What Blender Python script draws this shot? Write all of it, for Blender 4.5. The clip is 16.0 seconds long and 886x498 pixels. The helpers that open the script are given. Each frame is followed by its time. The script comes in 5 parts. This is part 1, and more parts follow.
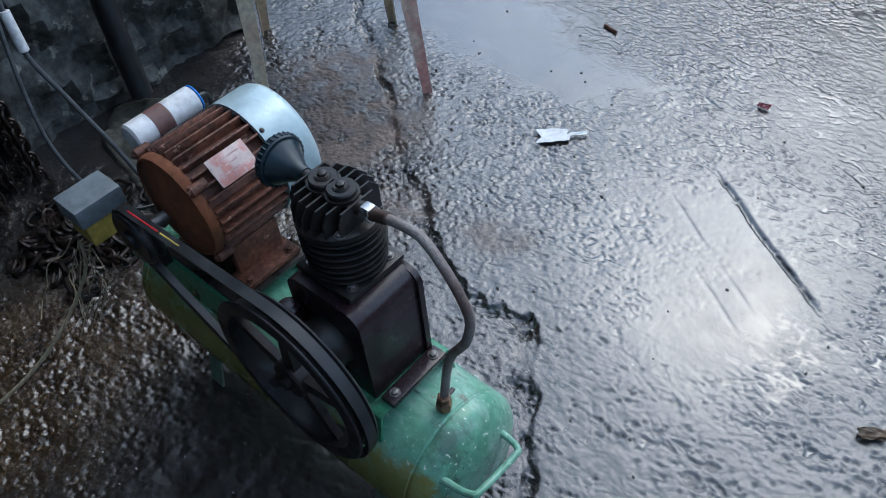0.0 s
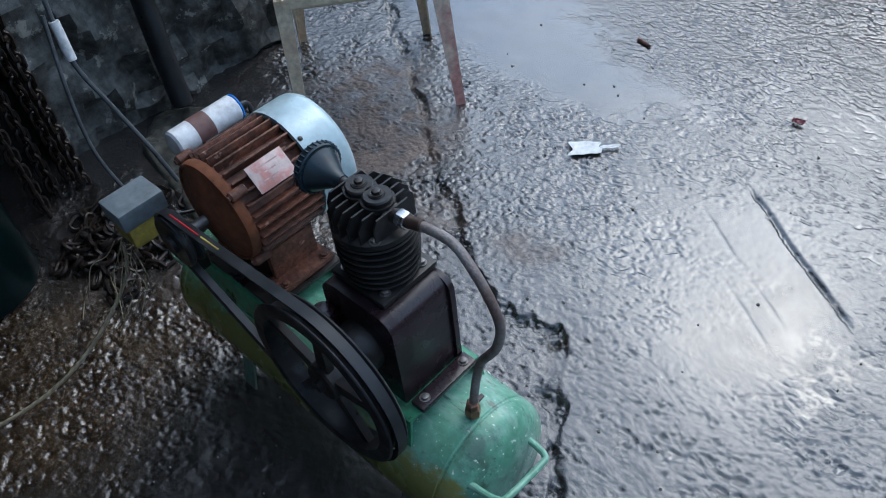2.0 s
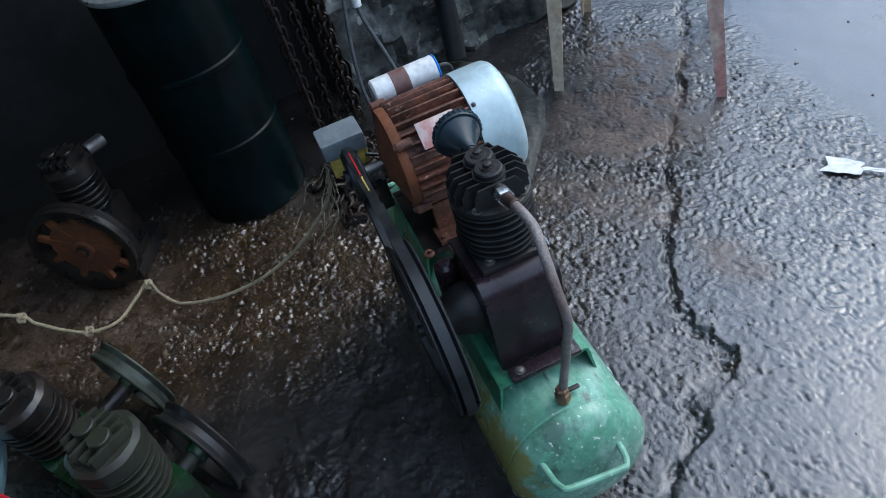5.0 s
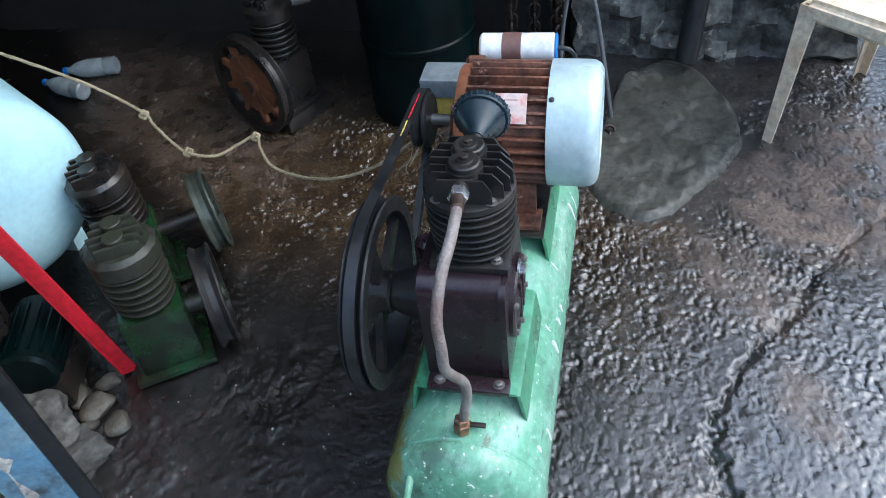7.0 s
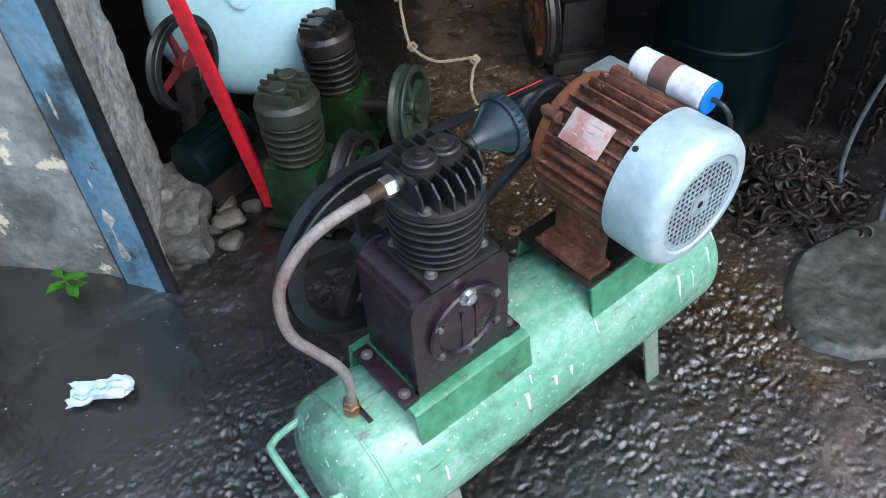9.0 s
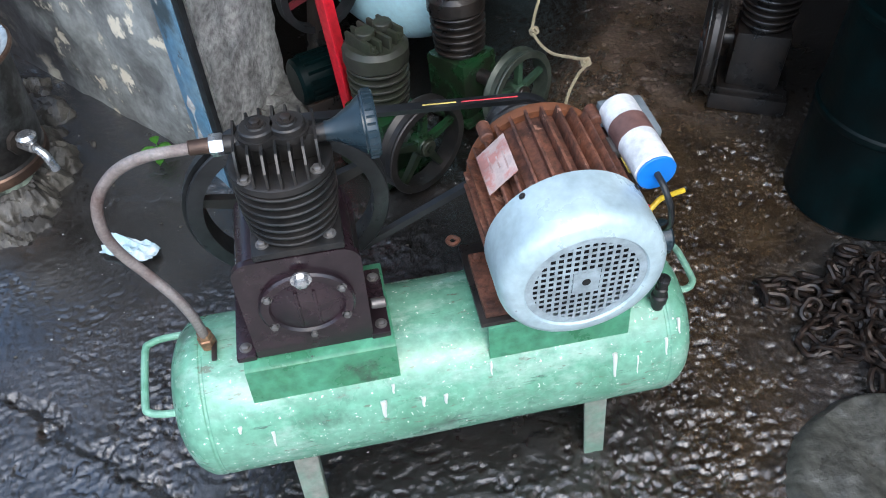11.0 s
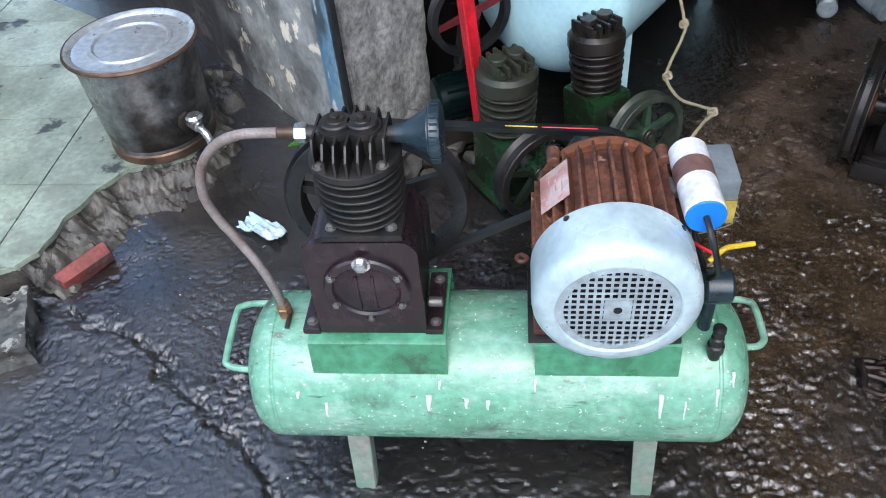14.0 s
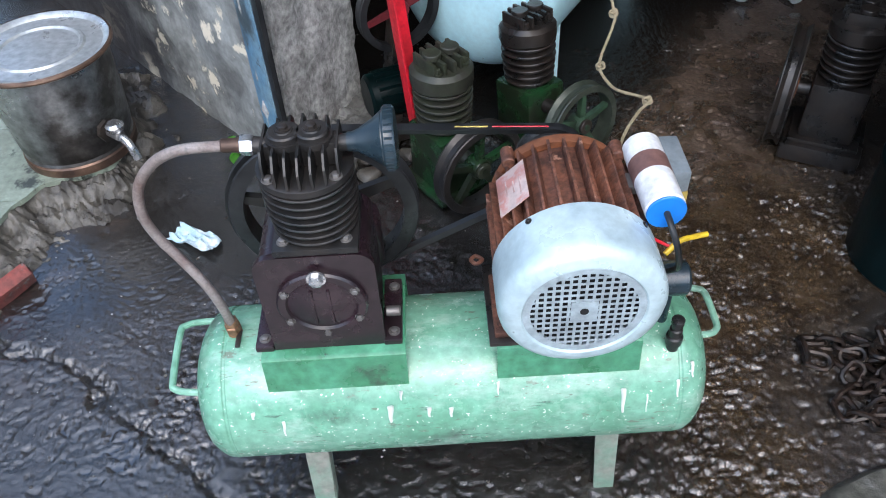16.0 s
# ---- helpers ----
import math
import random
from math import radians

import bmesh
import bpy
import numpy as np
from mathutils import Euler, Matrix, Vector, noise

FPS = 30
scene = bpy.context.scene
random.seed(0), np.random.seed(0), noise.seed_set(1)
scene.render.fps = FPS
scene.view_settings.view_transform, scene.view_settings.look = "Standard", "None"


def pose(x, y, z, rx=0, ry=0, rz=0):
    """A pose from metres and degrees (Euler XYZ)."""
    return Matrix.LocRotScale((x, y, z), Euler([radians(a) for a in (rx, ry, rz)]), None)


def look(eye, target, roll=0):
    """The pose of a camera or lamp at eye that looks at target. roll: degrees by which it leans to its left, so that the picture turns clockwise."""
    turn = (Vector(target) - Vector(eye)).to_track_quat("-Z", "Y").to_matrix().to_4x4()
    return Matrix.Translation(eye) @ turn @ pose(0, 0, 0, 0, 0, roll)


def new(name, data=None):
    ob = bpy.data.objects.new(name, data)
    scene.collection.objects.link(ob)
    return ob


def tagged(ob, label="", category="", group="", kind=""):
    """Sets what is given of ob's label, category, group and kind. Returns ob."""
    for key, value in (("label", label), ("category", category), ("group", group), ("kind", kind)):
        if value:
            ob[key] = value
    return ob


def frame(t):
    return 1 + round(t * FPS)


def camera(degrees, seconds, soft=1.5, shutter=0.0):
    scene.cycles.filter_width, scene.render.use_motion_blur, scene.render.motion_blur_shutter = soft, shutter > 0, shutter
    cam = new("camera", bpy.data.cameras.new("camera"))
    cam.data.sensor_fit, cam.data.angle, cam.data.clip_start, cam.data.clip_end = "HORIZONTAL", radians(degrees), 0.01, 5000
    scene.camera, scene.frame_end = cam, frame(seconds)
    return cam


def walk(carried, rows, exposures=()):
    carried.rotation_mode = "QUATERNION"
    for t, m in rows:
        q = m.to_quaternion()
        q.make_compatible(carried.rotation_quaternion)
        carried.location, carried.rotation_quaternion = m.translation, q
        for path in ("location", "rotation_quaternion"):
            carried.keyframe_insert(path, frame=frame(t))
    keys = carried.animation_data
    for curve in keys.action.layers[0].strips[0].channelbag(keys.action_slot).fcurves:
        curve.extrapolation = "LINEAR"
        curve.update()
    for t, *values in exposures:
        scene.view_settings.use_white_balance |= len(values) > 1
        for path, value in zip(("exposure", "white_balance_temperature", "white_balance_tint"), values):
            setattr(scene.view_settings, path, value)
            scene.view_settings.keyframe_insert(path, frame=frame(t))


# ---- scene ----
cam = camera(58.9, 16.0, soft=1.0)
PATH = [
    (0, (-0.838, 0.433, 1.44), (0.122, -0.525, -0.03), -6.1),
    (0.5, (-0.838, 0.439, 1.441), (0.122, -0.519, -0.029), -6.0),
    (1, (-0.84, 0.445, 1.447), (0.136, -0.509, -0.015), -6.2),
    (1.5, (-0.846, 0.445, 1.45), (0.158, -0.495, -0.002), -6.7),
    (2, (-0.848, 0.45, 1.452), (0.181, -0.477, 0.008), -7.2),
    (2.5, (-0.855, 0.45, 1.455), (0.204, -0.454, 0.019), -8.0),
    (3, (-0.867, 0.436, 1.461), (0.29, -0.384, 0.05), -10.4),
    (3.5, (-0.888, 0.364, 1.457), (0.353, -0.342, 0.056), -10.8),
    (4, (-0.944, 0.265, 1.45), (0.39, -0.245, 0.05), -12.5),
    (4.5, (-1.007, 0.243, 1.454), (0.381, -0.118, 0.061), -15.3),
    (4.7, (-1.049, 0.236, 1.454), (0.359, -0.074, 0.068), -16.6),
    (6.8, (-1.012, -0.152, 1.357), (0.403, 0.175, -0.018), -9.0),
    (7, (-0.99, -0.208, 1.355), (0.409, 0.206, -0.014), -7.8),
    (7.5, (-0.964, -0.361, 1.351), (0.315, 0.313, -0.031), -6.8),
    (8, (-0.929, -0.536, 1.357), (0.155, 0.393, -0.044), -7.0),
    (8.5, (-0.794, -0.565, 1.331), (0.152, 0.477, -0.09), -6.1),
    (8.7, (-0.721, -0.574, 1.322), (0.189, 0.496, -0.102), -5.0),
    (10.8, (-0.159, -0.767, 1.306), (0.095, 0.593, -0.138), -3.0),
    (11, (-0.121, -0.76, 1.302), (0.099, 0.58, -0.166), -2.9),
    (11.5, (-0.043, -0.777, 1.299), (0.093, 0.557, -0.184), -2.4),
    (12, (0.03, -0.81, 1.307), (0.028, 0.555, -0.155), -2.6),
    (12.5, (0.042, -0.839, 1.312), (-0.11, 0.548, -0.121), -4.6),
    (13, (0.057, -0.859, 1.32), (-0.155, 0.556, -0.077), -5.6),
    (13.5, (0.048, -0.859, 1.321), (-0.158, 0.57, -0.063), -5.6),
    (14, (0.027, -0.847, 1.32), (-0.167, 0.582, -0.066), -5.7),
    (14.5, (0.008, -0.825, 1.317), (-0.137, 0.595, -0.084), -5.3),
    (15, (-0.004, -0.815, 1.316), (-0.094, 0.592, -0.103), -4.7),
    (15.5, (-0.01, -0.813, 1.318), (-0.073, 0.591, -0.105), -4.3),
    (16, (-0.021, -0.808, 1.319), (-0.022, 0.604, -0.098), -3.5),
]
walk(cam, [(t, look(eye, target, roll)) for t, eye, target, roll in PATH],
     [(0.0, 0.46, 5320, 3), (4.7, 0.68, 5350, 3), (7.0, 1.38, 5580, 4), (11.0, 1.34, 5720, 6), (16.0, 1.40, 5780, 9)])

# ---------------------------------------------------------------- light
world = bpy.data.worlds.new("world")
scene.world = world
world.use_nodes = True
wn = world.node_tree.nodes
sky = wn.new("ShaderNodeTexSky")
sky.sky_type = "NISHITA"
sky.sun_disc = False
sky.sun_elevation, sky.sun_rotation = radians(50), radians(175)
sky.air_density, sky.dust_density = 1.2, 3.0
wn["Background"].inputs["Strength"].default_value = 0.15
world.node_tree.links.new(sky.outputs[0], wn["Background"].inputs["Color"])
sun_data = bpy.data.lights.new("sun", "SUN")
sun_data.energy, sun_data.angle, sun_data.color = 1.0, radians(144), (1.0, 0.97, 0.93)
sun = new("sun", sun_data)
sun.matrix_world = look((0.8, -8.5, 10), (0, 0, 0))


# ---------------------------------------------------------------- materials
def mat(name, base, rough=0.6, metal=0.0, tint=None, size=8.0, amount=0.5, bump=0.15, bump_size=60.0, coat=0.0, rough_var=0.15,
        spot=None, spot_size=40.0, spot_at=0.62, spot_detail=2.0, spot2=None, spot2_size=12.0, spot2_at=0.6, spot2_amount=0.6, low=0.4, high=0.62, fine=0.15):
    """A surface of two colours in large patches, fine grain, sharp spots of a third colour, and relief."""
    m = bpy.data.materials.new(name)
    m.use_nodes = True
    nt = m.node_tree
    bsdf = nt.nodes["Principled BSDF"]

    def node(kind, **kw):
        n = nt.nodes.new(kind)
        for k, v in kw.items():
            n.inputs[k].default_value = v
        return n

    coord = nt.nodes.new("ShaderNodeTexCoord")
    big = node("ShaderNodeTexNoise", Scale=size, Detail=6.0, Roughness=0.62)
    small = node("ShaderNodeTexNoise", Scale=bump_size, Detail=5.0, Roughness=0.6)
    for n in (big, small):
        nt.links.new(coord.outputs["Object"], n.inputs["Vector"])
    ramp = nt.nodes.new("ShaderNodeMapRange")
    ramp.inputs["From Min"].default_value, ramp.inputs["From Max"].default_value = low, high
    ramp.inputs["To Max"].default_value = amount
    nt.links.new(big.outputs[0], ramp.inputs["Value"])
    mix = nt.nodes.new("ShaderNodeMix")
    mix.data_type = "RGBA"
    mix.inputs["A"].default_value = (*base, 1)
    mix.inputs["B"].default_value = (*(tint or [c * 0.55 for c in base]), 1)
    nt.links.new(ramp.outputs[0], mix.inputs["Factor"])
    grain = nt.nodes.new("ShaderNodeMapRange")
    grain.inputs["From Min"].default_value, grain.inputs["From Max"].default_value = 0.3, 0.7
    grain.inputs["To Min"].default_value, grain.inputs["To Max"].default_value = 1 - fine * 2, 1 + fine
    nt.links.new(small.outputs[0], grain.inputs["Value"])
    scale = nt.nodes.new("ShaderNodeVectorMath")
    scale.operation = "SCALE"
    nt.links.new(mix.outputs["Result"], scale.inputs[0])
    nt.links.new(grain.outputs[0], scale.inputs["Scale"])
    colour = scale.outputs[0]
    for tone, size_of, at, detail, most, edge in ((spot2, spot2_size, spot2_at, 9.0, spot2_amount, 0.10), (spot, spot_size, spot_at, spot_detail, 1.0, 0.035)):
        if not tone:
            continue
        sn = node("ShaderNodeTexNoise", Scale=size_of, Detail=detail, Roughness=0.65)
        nt.links.new(coord.outputs["Object"], sn.inputs["Vector"])
        sr = nt.nodes.new("ShaderNodeMapRange")
        sr.inputs["From Min"].default_value, sr.inputs["From Max"].default_value, sr.inputs["To Max"].default_value = at, at + edge, most
        nt.links.new(sn.outputs[0], sr.inputs["Value"])
        sm = nt.nodes.new("ShaderNodeMix")
        sm.data_type = "RGBA"
        sm.inputs["B"].default_value = (*tone, 1)
        nt.links.new(sr.outputs[0], sm.inputs["Factor"])
        nt.links.new(colour, sm.inputs["A"])
        colour = sm.outputs["Result"]
    nt.links.new(colour, bsdf.inputs["Base Color"])
    rr = nt.nodes.new("ShaderNodeMapRange")
    rr.inputs["From Min"].default_value, rr.inputs["From Max"].default_value = 0.3, 0.7
    rr.inputs["To Min"].default_value, rr.inputs["To Max"].default_value = max(rough - rough_var, 0.03), min(rough + rough_var, 1)
    nt.links.new(big.outputs[0], rr.inputs["Value"])
    nt.links.new(rr.outputs[0], bsdf.inputs["Roughness"])
    bsdf.inputs["Metallic"].default_value = metal
    bsdf.inputs["Coat Weight"].default_value = coat
    bsdf.inputs["Coat Roughness"].default_value = 0.12
    if bump:
        bn = nt.nodes.new("ShaderNodeBump")
        bn.inputs["Strength"].default_value = bump
        bn.inputs["Distance"].default_value = 0.004
        nt.links.new(small.outputs[0], bn.inputs["Height"])
        nt.links.new(bn.outputs[0], bsdf.inputs["Normal"])
    return m


GREEN = mat("mint_paint", (0.27, 0.46, 0.35), 0.33, tint=(0.13, 0.31, 0.20), size=8, amount=0.9, bump=0.12, spot2=(0.06, 0.09, 0.07), spot2_size=9, spot2_at=0.585, spot2_amount=0.75, spot=(0.66, 0.70, 0.62), spot_size=120, spot_at=0.675, fine=0.12)
TANK_PAINT = mat("mint_tank_paint", (0.185, 0.385, 0.270), 0.25, tint=(0.12, 0.30, 0.19), size=8, amount=0.9, bump=0.12, spot2=(0.06, 0.09, 0.07), spot2_size=9, spot2_at=0.585, spot2_amount=0.75, spot=(0.66, 0.70, 0.62), spot_size=120, spot_at=0.675, fine=0.12)


def age_tank(m):
    """Pale scuffs along the tank, and an older flaking olive coat on the side turned to the workshop."""
    nt = m.node_tree
    bsdf = nt.nodes["Principled BSDF"]
    colour = bsdf.inputs["Base Color"].links[0].from_socket
    coord = nt.nodes.new("ShaderNodeTexCoord")

    def layer(colour, scale, at, edge, most, tone, side=False):
        mp = nt.nodes.new("ShaderNodeMapping")
        mp.inputs["Scale"].default_value = scale
        nt.links.new(coord.outputs["Object"], mp.inputs["Vector"])
        n = nt.nodes.new("ShaderNodeTexNoise")
        n.inputs["Scale"].default_value, n.inputs["Detail"].default_value, n.inputs["Roughness"].default_value = 1.0, 9.0, 0.7
        nt.links.new(mp.outputs[0], n.inputs["Vector"])
        value = n.outputs[0]
        if side:
            sep = nt.nodes.new("ShaderNodeSeparateXYZ")
            nt.links.new(coord.outputs["Object"], sep.inputs[0])
            add = nt.nodes.new("ShaderNodeMath")
            add.operation = "MULTIPLY_ADD"
            add.inputs[1].default_value = 6.0
            nt.links.new(sep.outputs["Y"], add.inputs[0])
            nt.links.new(value, add.inputs[2])
            value = add.outputs[0]
        r = nt.nodes.new("ShaderNodeMapRange")
        r.inputs["From Min"].default_value, r.inputs["From Max"].default_value, r.inputs["To Max"].default_value = at, at + edge, most
        nt.links.new(value, r.inputs["Value"])
        x = nt.nodes.new("ShaderNodeMix")
        x.data_type = "RGBA"
        x.inputs["B"].default_value = (*tone, 1)
        nt.links.new(r.outputs[0], x.inputs["Factor"])
        nt.links.new(colour, x.inputs["A"])
        return x.outputs["Result"]

    colour = layer(colour, (5, 11, 11), 0.52, 0.14, 0.45, (0.52, 0.63, 0.55))
    colour = layer(colour, (26, 70, 70), 0.60, 0.05, 0.7, (0.13, 0.12, 0.09))
    colour = layer(colour, (130, 130, 130), 0.655, 0.03, 0.9, (0.70, 0.73, 0.66))
    colour = layer(colour, (9, 60, 60), 0.63, 0.04, 0.75, (0.05, 0.07, 0.06))
    colour = layer(colour, (14, 22, 22), 0.95, 0.16, 0.9, (0.18, 0.17, 0.04), True)
    nt.links.new(colour, bsdf.inputs["Base Color"])


age_tank(TANK_PAINT)
GREEN_DARK = mat("green_bracket_paint", (0.055, 0.20, 0.10), 0.35, tint=(0.10, 0.32, 0.19), size=14, amount=0.8, bump=0.1, spot2=(0.03, 0.035, 0.028), spot2_size=11, spot2_at=0.57, spot2_amount=0.8, spot=(0.03, 0.03, 0.025), spot_size=50, spot_at=0.68, spot_detail=6.0)
RUST = mat("rusty_iron", (0.20, 0.078, 0.044), 0.62, tint=(0.055, 0.023, 0.015), size=17, amount=0.9, bump=0.5, bump_size=110, fine=0.3, spot=(0.36, 0.20, 0.14), spot_size=26, spot_at=0.62, spot_detail=7.0)
RUST_ORANGE = mat("orange_rust", (0.20, 0.066, 0.023), 0.85, tint=(0.12, 0.045, 0.02), size=16, amount=0.8, bump=0.4)
SILVER = mat("silver_paint", (0.50, 0.61, 0.63), 0.32, metal=0.15, tint=(0.34, 0.43, 0.46), size=9, amount=0.85, bump=0.08, fine=0.08, low=0.42, high=0.66, spot=(0.14, 0.14, 0.14), spot_size=30, spot_at=0.72)
SILVER_FACE = mat("silver_grille", (0.42, 0.50, 0.53), 0.45, metal=0.3, tint=(0.30, 0.34, 0.36), size=18, amount=0.7, bump=0.05)
MAROON = mat("purple_brown_enamel", (0.026, 0.014, 0.018), 0.30, tint=(0.010, 0.007, 0.008), size=14, amount=0.8, bump=0.1, spot=(0.09, 0.05, 0.048), spot_size=40, spot_at=0.70, spot_detail=6.0)
IRON = mat("dark_cast_iron", (0.020, 0.020, 0.020), 0.38, tint=(0.038, 0.032, 0.028), size=20, amount=0.7, bump=0.25, metal=0.3)
IRON_OILY = mat("oily_black_iron", (0.012, 0.0115, 0.011), 0.34, tint=(0.030, 0.022, 0.017), size=18, amount=0.8, bump=0.35)
BLACK_RUBBER = mat("black_rubber", (0.011, 0.012, 0.013), 0.42, tint=(0.022, 0.023, 0.025), size=25, amount=0.7, bump=0.08)
BLACK_PLASTIC = mat("black_plastic", (0.018, 0.032, 0.042), 0.3, size=20, bump=0.03)
GREY_RIM = mat("worn_grey_rim", (0.030, 0.031, 0.033), 0.38, metal=0.3, tint=(0.014, 0.014, 0.015), size=20, amount=0.8)
HOSE = mat("braided_hose", (0.30, 0.27, 0.25), 0.6, metal=0.2, tint=(0.12, 0.065, 0.05), size=9, amount=0.8, bump=0.5, bump_size=260)
BRASS = mat("dirty_brass", (0.38, 0.20, 0.11), 0.45, metal=0.6, tint=(0.08, 0.05, 0.04), size=40, amount=0.8)
BROWNED = mat("browned_steel", (0.17, 0.105, 0.07), 0.4, metal=0.6, tint=(0.07, 0.045, 0.035), size=14, amount=0.9, bump=0.1)
CHROME = mat("bright_steel", (0.62, 0.63, 0.64), 0.25, metal=0.9, tint=(0.4, 0.4, 0.4), size=40)
STEEL = mat("dull_steel", (0.26, 0.25, 0.24), 0.45, metal=0.7, tint=(0.10, 0.085, 0.075), size=30, amount=0.7)
WHITE_PLASTIC = mat("white_plastic", (0.74, 0.74, 0.74), 0.4, tint=(0.6, 0.6, 0.58), size=14, bump=0.02)
CREAM = mat("cream_plastic", (0.86, 0.72, 0.53), 0.42, tint=(0.76, 0.54, 0.36), size=9, amount=0.7, bump=0.04)
CREAM_STAINED = mat("red_stained_cream", (0.84, 0.64, 0.50), 0.42, tint=(0.62, 0.20, 0.18), size=8, amount=0.7, bump=0.04, low=0.42, high=0.56)
BROWN_TAPE = mat("brown_tape", (0.19, 0.10, 0.085), 0.5, size=20, bump=0.1)
BLUE_PLASTIC = mat("blue_plastic", (0.02, 0.20, 0.68), 0.4, size=30, bump=0.02)
GREY_BOX = mat("grey_abs", (0.17, 0.20, 0.22), 0.45, tint=(0.24, 0.26, 0.27), size=12, bump=0.05)
YELLOW = mat("yellow_paint", (0.60, 0.46, 0.09), 0.55, tint=(0.22, 0.16, 0.04), size=20, amount=0.8)
YELLOW_WIRE = mat("yellow_pvc", (0.75, 0.52, 0.02), 0.45, size=40, bump=0.02)
RED = mat("red_paint", (0.70, 0.016, 0.035), 0.4, tint=(0.42, 0.014, 0.022), size=12, amount=0.7, bump=0.08)
RED_DULL = mat("dull_red", (0.16, 0.02, 0.028), 0.5, tint=(0.07, 0.02, 0.02), size=20)
BLUE_STEEL = mat("blue_painted_steel", (0.13, 0.26, 0.38), 0.5, spot2=(0.035, 0.042, 0.042), spot2_size=5, spot2_at=0.52, spot2_amount=0.85, tint=(0.20, 0.30, 0.35), size=9, amount=0.8, bump=0.2, spot=(0.06, 0.07, 0.08), spot_size=11, spot_at=0.64, spot_detail=8.0)
LIGHT_BLUE = mat("pale_blue_paint", (0.52, 0.78, 0.84), 0.36, tint=(0.40, 0.64, 0.72), size=4, amount=0.8, bump=0.03, fine=0.05, spot=(0.08, 0.10, 0.10), spot_size=14, spot_at=0.68, spot_detail=6.0)
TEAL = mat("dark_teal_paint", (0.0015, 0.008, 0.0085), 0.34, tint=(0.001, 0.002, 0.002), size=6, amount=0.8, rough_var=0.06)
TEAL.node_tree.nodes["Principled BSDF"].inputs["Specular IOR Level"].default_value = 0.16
DEEP_GREEN = mat("deep_green_enamel", (0.014, 0.062, 0.020), 0.28, tint=(0.012, 0.016, 0.009), size=9, amount=0.95, bump=0.2, low=0.36, high=0.56)
OLIVE_IRON = mat("green_grimy_iron", (0.028, 0.033, 0.020), 0.5, tint=(0.025, 0.022, 0.018), size=22, amount=0.8, bump=0.4)
LABEL_SILVER = mat("worn_nameplate", (0.60, 0.47, 0.43), 0.5, metal=0.2, tint=(0.46, 0.20, 0.17), size=30, amount=0.9, low=0.45, high=0.55, bump=0.15)
FADED_PRINT = mat("faded_print", (0.44, 0.27, 0.24), 0.6, tint=(0.50, 0.40, 0.37), size=60, amount=0.9, bump=0.1)
PLASTER = mat("grimy_plaster", (0.27, 0.28, 0.265), 0.85, tint=(0.09, 0.09, 0.085), size=5, amount=0.9, bump=0.9, bump_size=45, spot=(0.62, 0.56, 0.44), spot_size=7, spot_at=0.57, spot_detail=10.0, spot2=(0.025, 0.023, 0.02), spot2_size=3.5, spot2_at=0.52, spot2_amount=0.8)
CONCRETE = mat("rough_concrete", (0.42, 0.42, 0.405), 0.85, tint=(0.20, 0.20, 0.19), size=10, amount=0.8, bump=0.9, bump_size=55, fine=0.3)
DAMP_CONCRETE = mat("damp_concrete", (0.17, 0.17, 0.16), 0.6, tint=(0.05, 0.048, 0.042), size=9, amount=0.9, bump=0.9, bump_size=55, fine=0.3)
GREEN_RIM = mat("worn_green_rim", (0.075, 0.088, 0.070), 0.4, metal=0.3, tint=(0.020, 0.028, 0.018), size=14, amount=0.9, bump=0.15)
GREEN_WORN = mat("worn_green_web", (0.045, 0.095, 0.055), 0.45, tint=(0.012, 0.02, 0.012), size=16, amount=0.9, bump=0.2)
ROCK = mat("damp_rock", (0.13, 0.13, 0.118), 0.55, tint=(0.035, 0.035, 0.030), size=12, amount=0.9, bump=1.0, bump_size=38, fine=0.35, spot=(0.27, 0.26, 0.22), spot_size=16, spot_at=0.58, spot_detail=9.0)
STONE = mat("wet_stone", (0.10, 0.098, 0.084), 0.34, tint=(0.055, 0.055, 0.044), size=5, amount=0.9, bump=0.8, bump_size=55, fine=0.3, spot2=(0.030, 0.027, 0.022), spot2_size=6, spot2_at=0.55)
# near-black, so the added walls and ceiling hold the workshop in shade
DARK_WALL = mat("near_black_wall", (0.014, 0.013, 0.0115), 0.9, size=3, bump=0.5, bump_size=20)
TILE = mat("pale_green_tile", (0.33, 0.385, 0.30), 0.38, tint=(0.17, 0.20, 0.155), size=4, amount=0.85, bump=0.12, spot=(0.035, 0.040, 0.032), spot_size=5, spot_at=0.60, spot_detail=7.0, spot2=(0.16, 0.17, 0.13), spot2_size=9, spot2_at=0.5, spot2_amount=0.5)
RUBBLE = mat("broken_mortar", (0.11, 0.10, 0.082), 0.5, tint=(0.016, 0.013, 0.010), size=11, low=0.38, high=0.60, amount=0.9, bump=1.0, bump_size=60)
BRICK = mat("red_brick", (0.25, 0.055, 0.042), 0.75, tint=(0.09, 0.04, 0.035), size=22, amount=0.9, bump=0.7, bump_size=70, spot=(0.12, 0.11, 0.10), spot_size=30, spot_at=0.6, spot_detail=8.0)
POT_STEEL = mat("sooty_stainless", (0.30, 0.31, 0.31), 0.36, metal=0.75, tint=(0.055, 0.05, 0.045), size=6, amount=0.95, bump=0.06, low=0.36, high=0.55, spot2=(0.02, 0.018, 0.016), spot2_size=5, spot2_at=0.55, spot2_amount=0.9)
LID = mat("lid_steel", (0.50, 0.52, 0.52), 0.34, metal=0.6, tint=(0.36, 0.38, 0.38), size=9, amount=0.6, bump=0.05)
